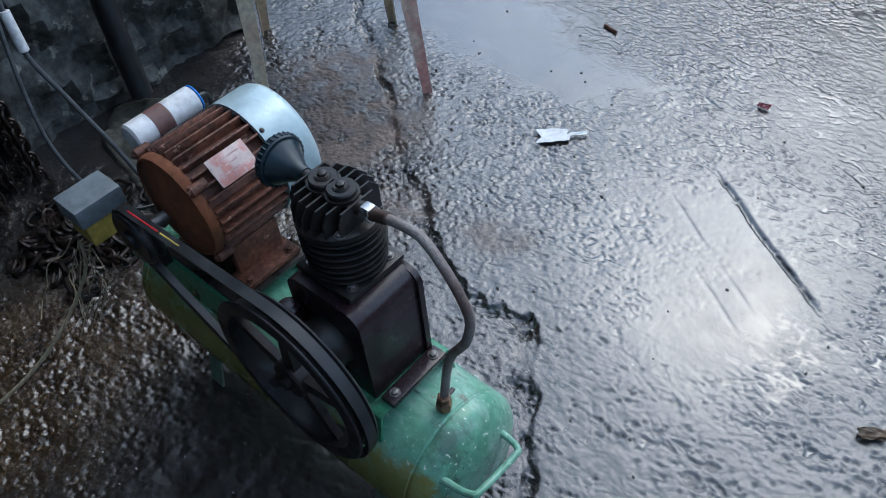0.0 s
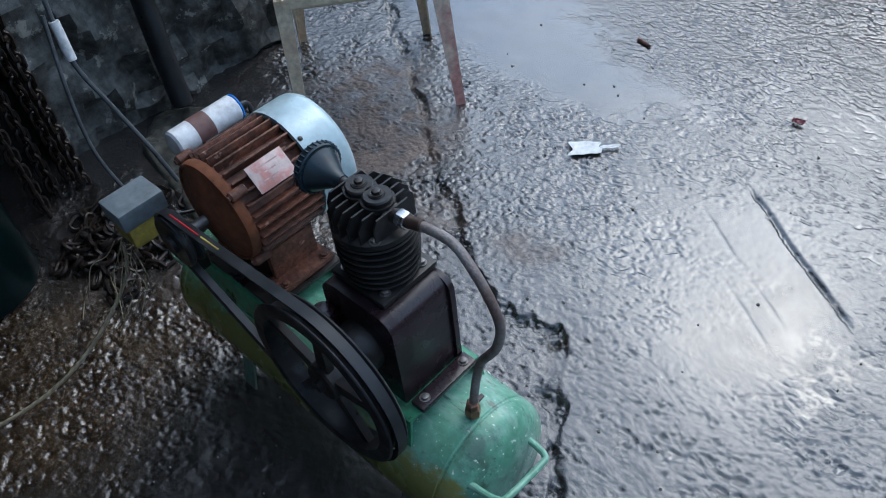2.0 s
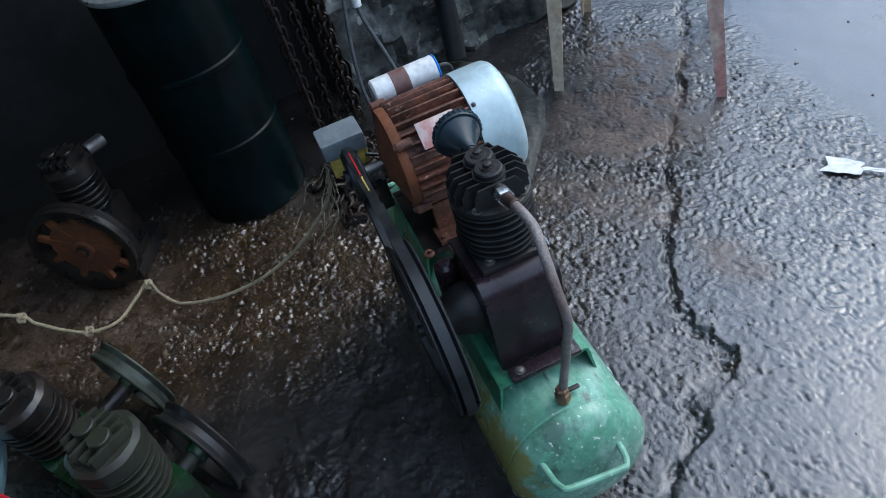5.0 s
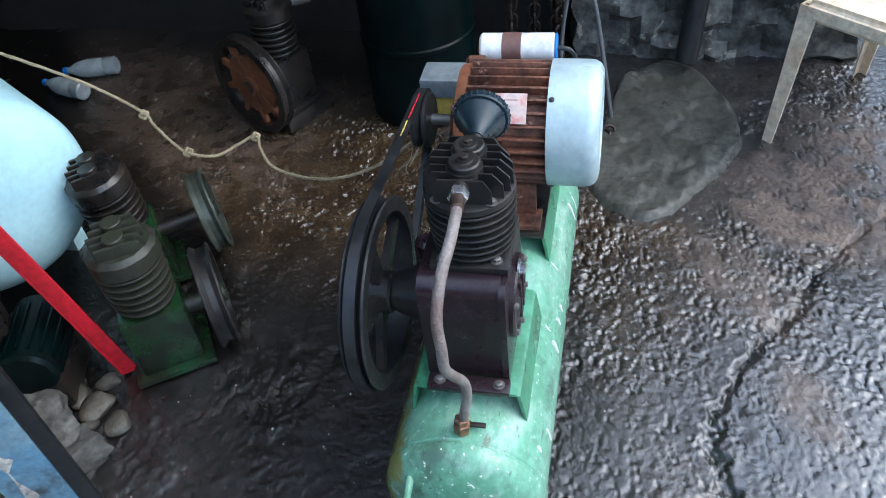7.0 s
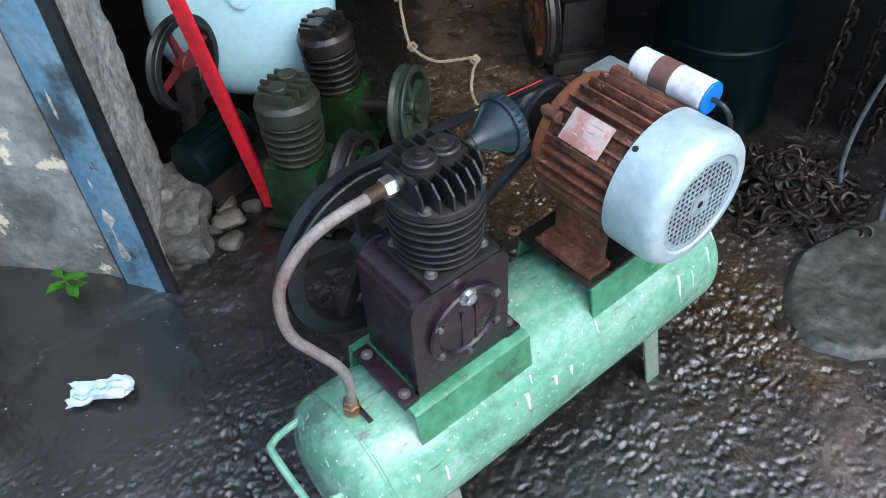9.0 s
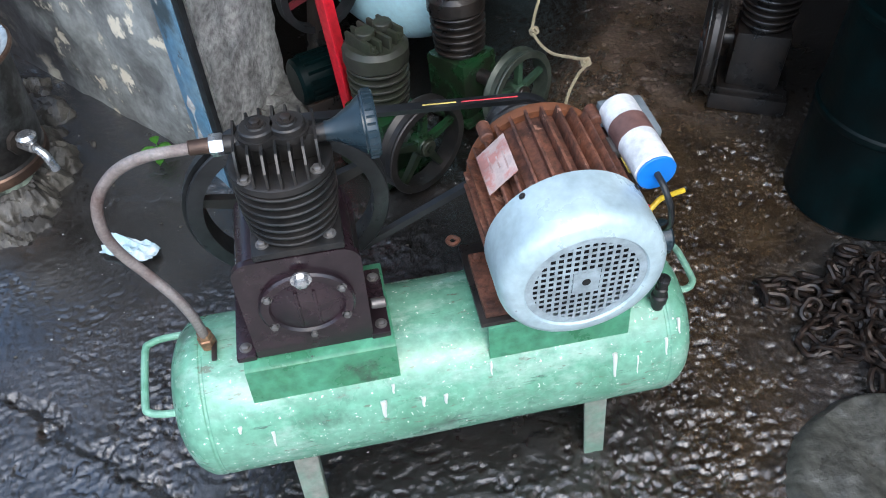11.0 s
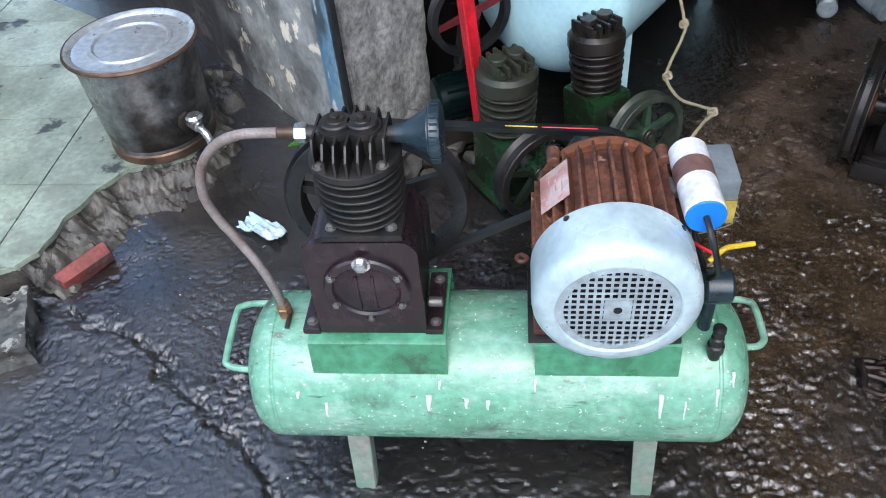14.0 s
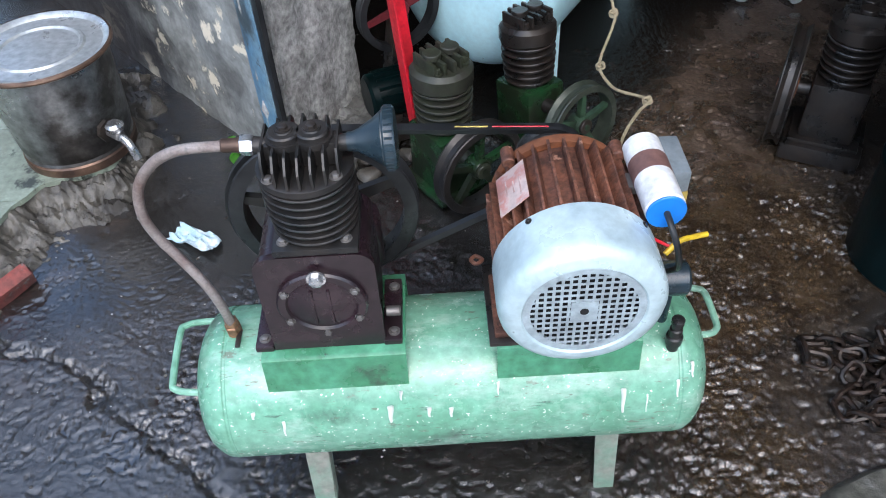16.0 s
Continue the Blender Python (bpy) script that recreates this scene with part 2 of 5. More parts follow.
ROPE = mat("jute_rope", (0.36, 0.31, 0.20), 0.85, tint=(0.25, 0.20, 0.13), size=40, bump=0.6, bump_size=200)
CHAIN_IRON = mat("rusty_chain", (0.018, 0.0155, 0.014), 0.42, metal=0.4, tint=(0.045, 0.026, 0.017), size=50, amount=0.8)
CABLE_GREY = mat("grey_cable", (0.10, 0.105, 0.11), 0.5, size=20, bump=0.1)
LEAF = mat("leaf_green", (0.10, 0.30, 0.03), 0.45, tint=(0.06, 0.20, 0.02), size=40, bump=0.1)
PAPER = mat("scrap_paper", (0.86, 0.85, 0.81), 0.8, tint=(0.72, 0.70, 0.65), size=60)
RAG = mat("pale_blue_plastic_scrap", (0.42, 0.60, 0.68), 0.4, tint=(0.62, 0.68, 0.70), size=30, amount=0.9, bump=0.3)
LEG_PAINT = mat("worn_leg_paint", (0.15, 0.24, 0.18), 0.55, tint=(0.24, 0.23, 0.20), size=18, amount=0.9, bump=0.2)
WHITE_DRIP = mat("white_paint_drip", (0.72, 0.73, 0.68), 0.45, size=60, bump=0.05)
INSIDE_SHADE = mat("inside_shade", (0.006, 0.006, 0.006), 0.9, bump=0)


def wet_ground():
    m = bpy.data.materials.new("wet_yard_concrete")
    m.use_nodes = True
    nt = m.node_tree
    b = nt.nodes["Principled BSDF"]
    co = nt.nodes.new("ShaderNodeTexCoord")

    def noise_node(scale, detail=6.0, rough=0.6):
        n = nt.nodes.new("ShaderNodeTexNoise")
        n.inputs["Scale"].default_value, n.inputs["Detail"].default_value, n.inputs["Roughness"].default_value = scale, detail, rough
        nt.links.new(co.outputs["Object"], n.inputs["Vector"])
        return n

    def span(src, a, z, lo=0.0, hi=1.0):
        r = nt.nodes.new("ShaderNodeMapRange")
        for k, v in (("From Min", a), ("From Max", z), ("To Min", lo), ("To Max", hi)):
            r.inputs[k].default_value = v
        nt.links.new(src, r.inputs["Value"])
        return r.outputs[0]

    def blend(fac, a, z):
        x = nt.nodes.new("ShaderNodeMix")
        x.data_type = "RGBA"
        nt.links.new(fac, x.inputs["Factor"])
        for key, v in (("A", a), ("B", z)):
            if isinstance(v, tuple):
                x.inputs[key].default_value = (*v, 1)
            else:
                nt.links.new(v, x.inputs[key])
        return x.outputs["Result"]

    big, mid, small, fine = noise_node(2.2), noise_node(11), noise_node(85, 8.0, 0.72), noise_node(240, 6.0, 0.75)
    dirt = nt.nodes.new("ShaderNodeAttribute")
    dirt.attribute_name = "dirt"
    smooth = nt.nodes.new("ShaderNodeAttribute")
    smooth.attribute_name = "smooth"
    c = blend(span(big.outputs[0], 0.4, 0.62), (0.013, 0.0115, 0.010), (0.030, 0.027, 0.025))
    c = blend(span(mid.outputs[0], 0.45, 0.68, 0, 0.8), c, (0.009, 0.0075, 0.006))
    c = blend(span(small.outputs[0], 0.58, 0.72, 0, 0.55), c, (0.085, 0.080, 0.075))
    brown = blend(span(mid.outputs[0], 0.4, 0.6), (0.018, 0.011, 0.006), (0.052, 0.033, 0.016))
    tan = noise_node(4.5, 8.0, 0.7)
    c = blend(span(tan.outputs[0], 0.55, 0.70, 0, 0.5), c, (0.085, 0.062, 0.052))
    pebble = nt.nodes.new("ShaderNodeTexVoronoi")
    pebble.inputs["Scale"].default_value = 140
    nt.links.new(co.outputs["Object"], pebble.inputs["Vector"])
    pebble.feature, pebble.inputs["Randomness"].default_value = "SMOOTH_F1", 1.0
    brown = blend(span(small.outputs[0], 0.50, 0.68), brown, (0.12, 0.078, 0.038))
    c = blend(dirt.outputs["Fac"], c, brown)
    # near-black: oil and mud, plus shade painted under and behind things
    oil_shade = nt.nodes.new("ShaderNodeAttribute")
    oil_shade.attribute_name = "oil_shade"
    c = blend(oil_shade.outputs["Fac"], c, (0.0065, 0.0052, 0.0042))
    # tan ground; its mask also carries the lit far floor, painted lighter
    worn = nt.nodes.new("ShaderNodeAttribute")
    worn.attribute_name = "tan"
    c = blend(worn.outputs["Fac"], c, blend(span(small.outputs[0], 0.4, 0.6), (0.10, 0.068, 0.050), (0.24, 0.18, 0.145)))
    nt.links.new(c, b.inputs["Base Color"])
    base_rough = span(mid.outputs[0], 0.35, 0.65, 0.10, 0.28)
    rough = nt.nodes.new("ShaderNodeMix")
    nt.links.new(smooth.outputs["Fac"], rough.inputs["Factor"])
    nt.links.new(base_rough, rough.inputs["A"])
    rough.inputs["B"].default_value = 0.12
    damp = nt.nodes.new("ShaderNodeMath")
    damp.operation = "MULTIPLY_ADD"
    damp.inputs[1].default_value = 0.4
    nt.links.new(worn.outputs["Fac"], damp.inputs[0])
    nt.links.new(rough.outputs["Result"], damp.inputs[2])
    nt.links.new(damp.outputs[0], b.inputs["Roughness"])
    wet = nt.nodes.new("ShaderNodeMath")
    wet.operation = "MULTIPLY"
    nt.links.new(span(oil_shade.outputs["Fac"], 0, 1, 1.0, 0.55), wet.inputs[0])
    nt.links.new(span(worn.outputs["Fac"], 0, 0.8, 1.0, 0.12), wet.inputs[1])
    nt.links.new(wet.outputs[0], b.inputs["Coat Weight"])
    b.inputs["Specular IOR Level"].default_value = 0.6
    b.inputs["Coat Roughness"].default_value = 0.06
    b.inputs["Coat IOR"].default_value = 1.8
    bump = nt.nodes.new("ShaderNodeBump")
    bump.inputs["Distance"].default_value = 0.008
    strength = nt.nodes.new("ShaderNodeMapRange")
    strength.inputs["To Min"].default_value, strength.inputs["To Max"].default_value = 0.55, 0.14
    nt.links.new(smooth.outputs["Fac"], strength.inputs["Value"])
    nt.links.new(strength.outputs[0], bump.inputs["Strength"])
    nt.links.new(small.outputs[0], bump.inputs["Height"])
    nt.links.new(bump.outputs[0], b.inputs["Normal"])
    grit = nt.nodes.new("ShaderNodeMath")
    grit.operation = "MULTIPLY"
    nt.links.new(pebble.outputs["Distance"], grit.inputs[0])
    nt.links.new(span(dirt.outputs["Fac"], 0, 1, 0.12, -1.7), grit.inputs[1])
    relief = nt.nodes.new("ShaderNodeMath")
    nt.links.new(grit.outputs[0], relief.inputs[0])
    both = nt.nodes.new("ShaderNodeMath")
    both.operation = "MULTIPLY_ADD"
    both.inputs[1].default_value = 0.15
    nt.links.new(fine.outputs[0], both.inputs[0])
    nt.links.new(small.outputs[0], both.inputs[2])
    nt.links.new(both.outputs[0], relief.inputs[1])
    film = nt.nodes.new("ShaderNodeBump")
    film.inputs["Distance"].default_value = 0.006
    nt.links.new(span(smooth.outputs["Fac"], 0, 1, 0.26, 0.06), film.inputs["Strength"])
    nt.links.new(relief.outputs[0], film.inputs["Height"])
    nt.links.new(film.outputs[0], b.inputs["Coat Normal"])
    return m


# ---------------------------------------------------------------- mesh helpers
def part(name, bm, material, parent=None, label="", flat=False):
    """Links a bmesh as one mesh object under a thing or a part."""
    bmesh.ops.recalc_face_normals(bm, faces=bm.faces)
    for f in bm.faces:
        f.smooth = not flat
    for e in bm.edges:
        if len(e.link_faces) == 2 and e.calc_face_angle(0) > 0.6:
            e.smooth = False
    me = bpy.data.meshes.new(name)
    bm.to_mesh(me)
    bm.free()
    me.materials.append(material)
    ob = new(name, me)
    if parent:
        ob.parent = parent
    if label:
        tagged(ob, label)
    return ob


def thing(name, m, label, category, group="", kind=""):
    e = new(name)
    e.empty_display_size = 0.05
    e.matrix_world = m
    return tagged(e, label, category, group, kind)


def axes_to(p0, p1):
    d = Vector(p1) - Vector(p0)
    return Matrix.Translation(p0) @ d.to_track_quat("Z", "Y").to_matrix().to_4x4(), d.length


def add_box(bm, c, s, bev=0.003, m=None):
    mm = Matrix.Translation(c) @ Matrix.Diagonal((*s, 1))
    if m is not None:
        mm = m @ mm
    vs = bmesh.ops.create_cube(bm, size=1, matrix=mm)["verts"]
    if bev:
        es = list({e for v in vs for e in v.link_edges})
        bmesh.ops.bevel(bm, geom=es, offset=bev, segments=2, profile=0.6, affect="EDGES", clamp_overlap=True)
    return bm


def box(c, s, bev=0.003, m=None):
    return add_box(bmesh.new(), c, s, bev, m)


def add_lathe(bm, profile, p0, p1, seg=32):
    """Turns a profile of (radius, height) round the line from p0 to p1; heights in metres from p0."""
    m, _ = axes_to(p0, p1)
    rings = []
    for r, h in profile:
        if r < 1e-5:
            rings.append([bm.verts.new(m @ Vector((0, 0, h)))])
        else:
            rings.append([bm.verts.new(m @ Vector((r * math.cos(2 * math.pi * k / seg), r * math.sin(2 * math.pi * k / seg), h))) for k in range(seg)])
    for a, b in zip(rings, rings[1:]):
        for k in range(seg):
            j = (k + 1) % seg
            if len(a) == 1 and len(b) == 1:
                continue
            if len(a) == 1:
                bm.faces.new((a[0], b[k], b[j]))
            elif len(b) == 1:
                bm.faces.new((a[k], a[j], b[0]))
            else:
                bm.faces.new((a[k], a[j], b[j], b[k]))
    return bm


def lathe(profile, p0, p1, seg=32):
    return add_lathe(bmesh.new(), profile, p0, p1, seg)


def add_cyl(bm, p0, p1, r, r1=None, seg=24, bev=0.0015):
    length = (Vector(p1) - Vector(p0)).length
    r1 = r if r1 is None else r1
    b = min(bev, length / 3, min(r, r1) / 2)
    return add_lathe(bm, [(0, 0), (r - b, 0), (r, b), (r1, length - b), (r1 - b, length), (0, length)], p0, p1, seg)


def cyl(p0, p1, r, r1=None, seg=24, bev=0.0015):
    return add_cyl(bmesh.new(), p0, p1, r, r1, seg, bev)


def curve_points(pts, n=8, closed=False):
    P = [Vector(p) for p in pts]
    out = []
    count = len(P) if closed else len(P) - 1
    for i in range(count):
        if closed:
            a, b, c, d = P[i - 1], P[i], P[(i + 1) % len(P)], P[(i + 2) % len(P)]
        else:
            a, b, c, d = P[max(i - 1, 0)], P[i], P[i + 1], P[min(i + 2, len(P) - 1)]
        for k in range(n):
            t = k / n
            out.append(0.5 * ((2 * b) + (c - a) * t + (2 * a - 5 * b + 4 * c - d) * t * t + (3 * b - a - 3 * c + d) * t ** 3))
    if not closed:
        out.append(P[-1])
    return out


def add_tube(bm, pts, r, seg=10, n=8, closed=False, smooth=True, radius=None):
    P = curve_points(pts, n, closed) if smooth else [Vector(p) for p in pts]
    rings, up = [], Vector((0.13, 0.21, 0.97))
    for i, p in enumerate(P):
        if closed:
            d = P[(i + 1) % len(P)] - P[i - 1]
        else:
            d = P[min(i + 1, len(P) - 1)] - P[max(i - 1, 0)]
        d.normalize()
        s = d.cross(up)
        if s.length < 0.05:
            s = d.cross(Vector((1, 0, 0)))
        s.normalize()
        up = s.cross(d).normalized()
        rr = radius(i / max(len(P) - 1, 1)) if radius else r
        rings.append([bm.verts.new(p + (s * math.cos(2 * math.pi * k / seg) + up * math.sin(2 * math.pi * k / seg)) * rr) for k in range(seg)])
    loops = list(zip(rings, rings[1:])) + ([(rings[-1], rings[0])] if closed else [])
    for a, b in loops:
        for k in range(seg):
            j = (k + 1) % seg
            bm.faces.new((a[k], a[j], b[j], b[k]))
    if not closed:
        bm.faces.new(rings[0][::-1])
        bm.faces.new(rings[-1])
    return bm


def tube(pts, r, **kw):
    return add_tube(bmesh.new(), pts, r, **kw)


def add_plate(bm, outline, depth, m=None):
    """An outline in x, y pushed up by depth along z, in the frame m."""
    m = m or Matrix()
    lo = [bm.verts.new(m @ Vector((x, y, 0))) for x, y in outline]
    hi = [bm.verts.new(m @ Vector((x, y, depth))) for x, y in outline]
    bm.faces.new(lo[::-1])
    bm.faces.new(hi)
    for k in range(len(lo)):
        j = (k + 1) % len(lo)
        bm.faces.new((lo[k], lo[j], hi[j], hi[k]))
    return bm


def add_bolt(bm, p, axis, r=0.006, h=0.005):
    d = Vector(axis).normalized()
    add_lathe(bm, [(0, 0), (r * 1.45, 0), (r * 1.45, h * 0.25), (0, h * 0.25)], p, Vector(p) + d, 16)
    add_lathe(bm, [(0, 0), (r, 0), (r, h * 0.9), (r * 0.8, h), (0, h)], p, Vector(p) + d, 6)
    return bm


def bolt(p, axis, r=0.006, h=0.005):
    return add_bolt(bmesh.new(), p, axis, r, h)


def roughen(bm, amount, size, seed=0.0):
    bm.normal_update()
    for v in bm.verts:
        q = v.co / size + Vector((seed, seed * 2, seed * 3))
        v.co += v.normal * amount * (noise.fractal(q, 0.7, 2.1, 4) if amount else 0)
    return bm


def rounded(w, h, r, n=5, top_only=False):
    pts = []
    for cx, cy, a0 in ((w / 2 - r, h / 2 - r, 0), (-w / 2 + r, h / 2 - r, 90), (-w / 2 + r, -h / 2 + r, 180), (w / 2 - r, -h / 2 + r, 270)):
        if top_only and a0 >= 180:
            pts.append((-w / 2 if a0 == 180 else w / 2, -h / 2))
            continue
        for k in range(n + 1):
            a = radians(a0 + 90 * k / n)
            pts.append((cx + r * math.cos(a), cy + r * math.sin(a)))
    return pts


FRONT = Matrix(((1, 0, 0, 0), (0, 0, -1, 0), (0, 1, 0, 0), (0, 0, 0, 1)))  # plate's x, y to world x, z; depth to -y


# ---------------------------------------------------------------- ground
CRACK = [(1.9, -1.75), (1.15, -1.25), (0.924, -1.076), (0.70, -0.92), (0.56, -0.80), (0.44, -0.72), (0.29, -0.61), (0.19, -0.55), (0.08, -0.48), (-0.05, -0.42), (-0.12, -0.41), (-0.20, -0.45),
         (-0.25, -0.37), (-0.295, -0.313), (-0.36, -0.24), (-0.408, -0.165), (-0.445, -0.10), (-0.53, -0.036), (-0.625, 0.056), (-0.737, 0.144), (-0.859, 0.239), (-1.0, 0.31), (-1.6, 0.42), (-3.5, 0.7)]


TABLES = {}


def lattice(x, y, size, seed):
    if seed not in TABLES:
        TABLES[seed] = np.random.RandomState(seed).rand(256, 256)
    table = TABLES[seed]
    u, v = x / size + 1000.3, y / size + 1000.7
    iu, iv = np.floor(u).astype(int), np.floor(v).astype(int)
    fu, fv = u - iu, v - iv
    fu, fv = fu * fu * (3 - 2 * fu), fv * fv * (3 - 2 * fv)
    t = lambda a, b: table[a % 256, b % 256]
    return ((t(iu, iv) * (1 - fu) + t(iu + 1, iv) * fu) * (1 - fv) + (t(iu, iv + 1) * (1 - fu) + t(iu + 1, iv + 1) * fu) * fv) * 2 - 1


def cells(x, y, size, seed):
    """Broken grains: how far a point lies from the joints between them, and its grain's own height."""
    if seed not in TABLES:
        TABLES[seed] = np.random.RandomState(seed).rand(128, 128, 3)
    table = TABLES[seed]
    u, v = x / size + 500.0, y / size + 500.0
    iu, iv = np.floor(u).astype(int), np.floor(v).astype(int)
    first, second, height = np.full(x.shape, 9.0), np.full(x.shape, 9.0), np.zeros(x.shape)
    for a in (-1, 0, 1):
        for b in (-1, 0, 1):
            q = table[(iu + a) % 128, (iv + b) % 128]
            du, dv = iu + a + q[..., 0] - u, iv + b + q[..., 1] - v
            d = np.hypot(du, dv)
            tilt = (q[..., 2] * 2 - 1) * 0.6 + (q[..., 0] - 0.5) * du * 1.6 + (q[..., 1] - 0.5) * dv * 1.6
            height = np.where(d < first, tilt, height)
            second = np.where(d < first, first, np.minimum(second, d))
            first = np.minimum(first, d)
    return second - first, height


def crack_distance(x, y):
    """Distance to the crack, and on which side of it (positive: towards the building)."""
    best = np.full(x.shape, 99.0)
    side = np.zeros(x.shape)
    for (ax, ay), (bx, by) in zip(CRACK, CRACK[1:]):
        dx, dy = bx - ax, by - ay
        t = np.clip(((x - ax) * dx + (y - ay) * dy) / (dx * dx + dy * dy), 0, 1)
        d = np.hypot(x - ax - t * dx, y - ay - t * dy)
        s = -np.sign(dx * (y - ay) - dy * (x - ax))
        near = d < best
        best, side = np.where(near, d, best), np.where(near, s, side)
    return best, side


def blob(x, y, cx, cy, rx, ry, turn=0.0, soft=0.35):
    c, s = math.cos(radians(turn)), math.sin(radians(turn))
    u, v = (x - cx) * c + (y - cy) * s, -(x - cx) * s + (y - cy) * c
    r = np.sqrt((u / rx) ** 2 + (v / ry) ** 2) + 0.16 * lattice(x, y, 0.13, 5) + 0.06 * lattice(x, y, 0.04, 6)
    return np.clip((1 + soft / 2 - r) / soft, 0, 1)


def ground_fields(x, y):
    wob = 0.02 * lattice(x, y, 0.09, 1) + 0.011 * lattice(x, y, 0.03, 2)
    jag = 0.009 * lattice(x, y, 0.017, 8)
    d, side = crack_distance(x + wob + jag, y + 0.02 * lattice(x, y, 0.08, 3) - jag)
    yard = np.clip(0.5 - side * d / 0.05, 0, 1)
    smooth = np.maximum.reduce([blob(x, y, -0.42, -0.86, 0.26, 0.33, 20, 0.9) * 0.9, blob(x, y, 0.70, -1.36, 0.50, 0.15, -8, 0.9),
                                blob(x, y, 1.05, -1.75, 0.45, 0.2, 20), blob(x, y, -0.75, 0.55, 0.35, 0.2, 10) * 0.7])
    bend = 0.012 * lattice(x, y, 0.028, 9)
    c1, n1 = cells(x + wob + bend, (y - wob) * 1.25 + bend, 0.017, 71)
    c2, n2 = cells(x - bend, y + bend * 0.7, 0.0095, 77)
    wide = np.maximum(np.maximum(-1.3 - x, x - 1.35), np.maximum(-2.2 - y, y - 1.3))
    near = np.clip(1 - wide / 0.5, 0, 1)
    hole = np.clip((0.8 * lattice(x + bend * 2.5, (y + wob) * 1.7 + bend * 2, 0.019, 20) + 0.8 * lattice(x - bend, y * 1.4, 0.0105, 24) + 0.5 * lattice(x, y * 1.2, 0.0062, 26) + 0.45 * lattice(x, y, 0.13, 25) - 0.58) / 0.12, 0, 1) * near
    rough = 0.0015 * n1 + 0.0015 * n2 - 0.0008 * np.clip(0.2 - c1, 0, 1) / 0.2 + 0.0013 * lattice(x + bend, y * 1.5 - bend, 0.012, 92) - 0.0008 * np.clip(0.25 - c2, 0, 1) / 0.25 - 0.0075 * hole + 0.0012 * lattice(x, y, 0.05, 12)
    inner = 0.004 * lattice(x, y, 0.07, 14) + 0.0022 * lattice(x, y, 0.025, 15) + 0.0013 * lattice(x, y, 0.011, 16)
    strip = 0.8 * np.exp(-((side * d - 0.17) / 0.19) ** 2)
    h = yard * rough + (1 - yard) * (inner * (1 - 0.5 * strip) + 0.28 * rough + strip * rough * 0.72)
    patchy = np.clip(0.5 + 1.3 * lattice(x, y, 0.22, 21) + 0.5 * lattice(x, y, 0.06, 22), 0.40, 1.1)
    h = h * near * patchy * (1 - 0.95 * smooth) - 0.003 * smooth
    water = -0.0030 + 0.0024 * lattice(x, y, 0.27, 81) + 0.0008 * lattice(x, y, 0.07, 82) + 0.004 * blob(x, y, 0.55, -1.45, 0.55, 0.28, -12, 0.9) - 0.02 * (1 - yard)
    flooded = np.clip((water - h) / 0.0012, 0, 1)
    h = np.maximum(h, water)
    smooth = np.maximum(smooth, flooded)
    h += 0.008 * lattice(x, y, 0.6, 17) * np.clip(d / 0.2, 0.2, 1)
    ragged = np.clip(0.75 + 0.7 * lattice(x, y, 0.05, 18), 0.2, 1.3)
    h -= 0.016 * ragged * (0.8 + 0.6 * n2) * np.sqrt(np.clip(1 - d / (0.017 + 0.013 * lattice(x, y, 0.030, 19) + 0.016 * blob(x, y, -0.24, -0.36, 0.17, 0.10, 30, 0.5)).clip(0.002), 0, 1))
    # trowel marks across the smooth patch
    u, v = -0.81 * x + 0.59 * y, 0.59 * x + 0.81 * y
    for k, (off, depth, wide) in enumerate(((-1.108, 0.008, 0.0058), (-1.03, 0.0010, 0.004), (-0.97, 0.0014, 0.004), (-0.91, 0.0009, 0.004), (-0.85, 0.0012, 0.004), (-0.78, 0.0014, 0.004), (-1.15, 0.0014, 0.004))):
        along = np.clip(0.35 + 1.2 * lattice(u, v * 0.01 + k, 0.13, 30 + k), 0, 1) if k else np.clip(0.8 + 0.5 * lattice(u, v, 0.06, 40) + 0.5 * lattice(u, v * 3, 0.008, 41), 0, 1.3)
        h -= depth * along * np.exp(-((v - off + 0.006 * lattice(u, u * 0, 0.1, 50 + k)) / wide) ** 2) * blob(x, y, -0.445, -0.93, 0.27, 0.27, 20, 0.3)
    dirt = np.clip(np.maximum(blob(x, y, 0.72, 0.70, 0.36, 0.85, -20, 0.7), blob(x, y, 0.5, 0.05, 0.16, 0.35, 0, 0.8) * 0.9)
                   + blob(x, y, 0.30, -0.30, 0.45, 0.17, -28, 0.8) * 0.45 + blob(x, y, -0.62, 0.26, 0.30, 0.16, 20, 0.9) * 0.3 + blob(x, y, -0.20, -0.38, 0.13, 0.08, 35, 0.6) * 0.5, 0, 1)
    h += dirt * 0.6 * rough * (1 - yard)
    # diagonal shadow edge painted on the floor beside the blue tank
    oil_shade = np.clip((y - 0.42 - 1.04 * x + 0.04 * lattice(x, y, 0.3, 60)) / 0.04, 0, 1) * np.clip((x + 0.35) / 0.2, 0, 1) * np.clip((y - 0.55) / 0.2, 0, 1)
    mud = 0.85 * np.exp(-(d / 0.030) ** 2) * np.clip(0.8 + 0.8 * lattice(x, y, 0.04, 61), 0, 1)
    # shade behind and beneath the compressor, painted over its oily floor
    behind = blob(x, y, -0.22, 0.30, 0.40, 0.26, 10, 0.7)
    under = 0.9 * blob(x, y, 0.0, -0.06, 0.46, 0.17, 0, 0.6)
    oil_shade = np.clip(np.maximum.reduce([oil_shade, mud, behind, under, 0.6 * strip * (1 - yard) * np.clip(0.6 + 0.9 * lattice(x, y, 0.09, 62), 0, 1)]), 0, 1) * (1 - 0.5 * dirt)
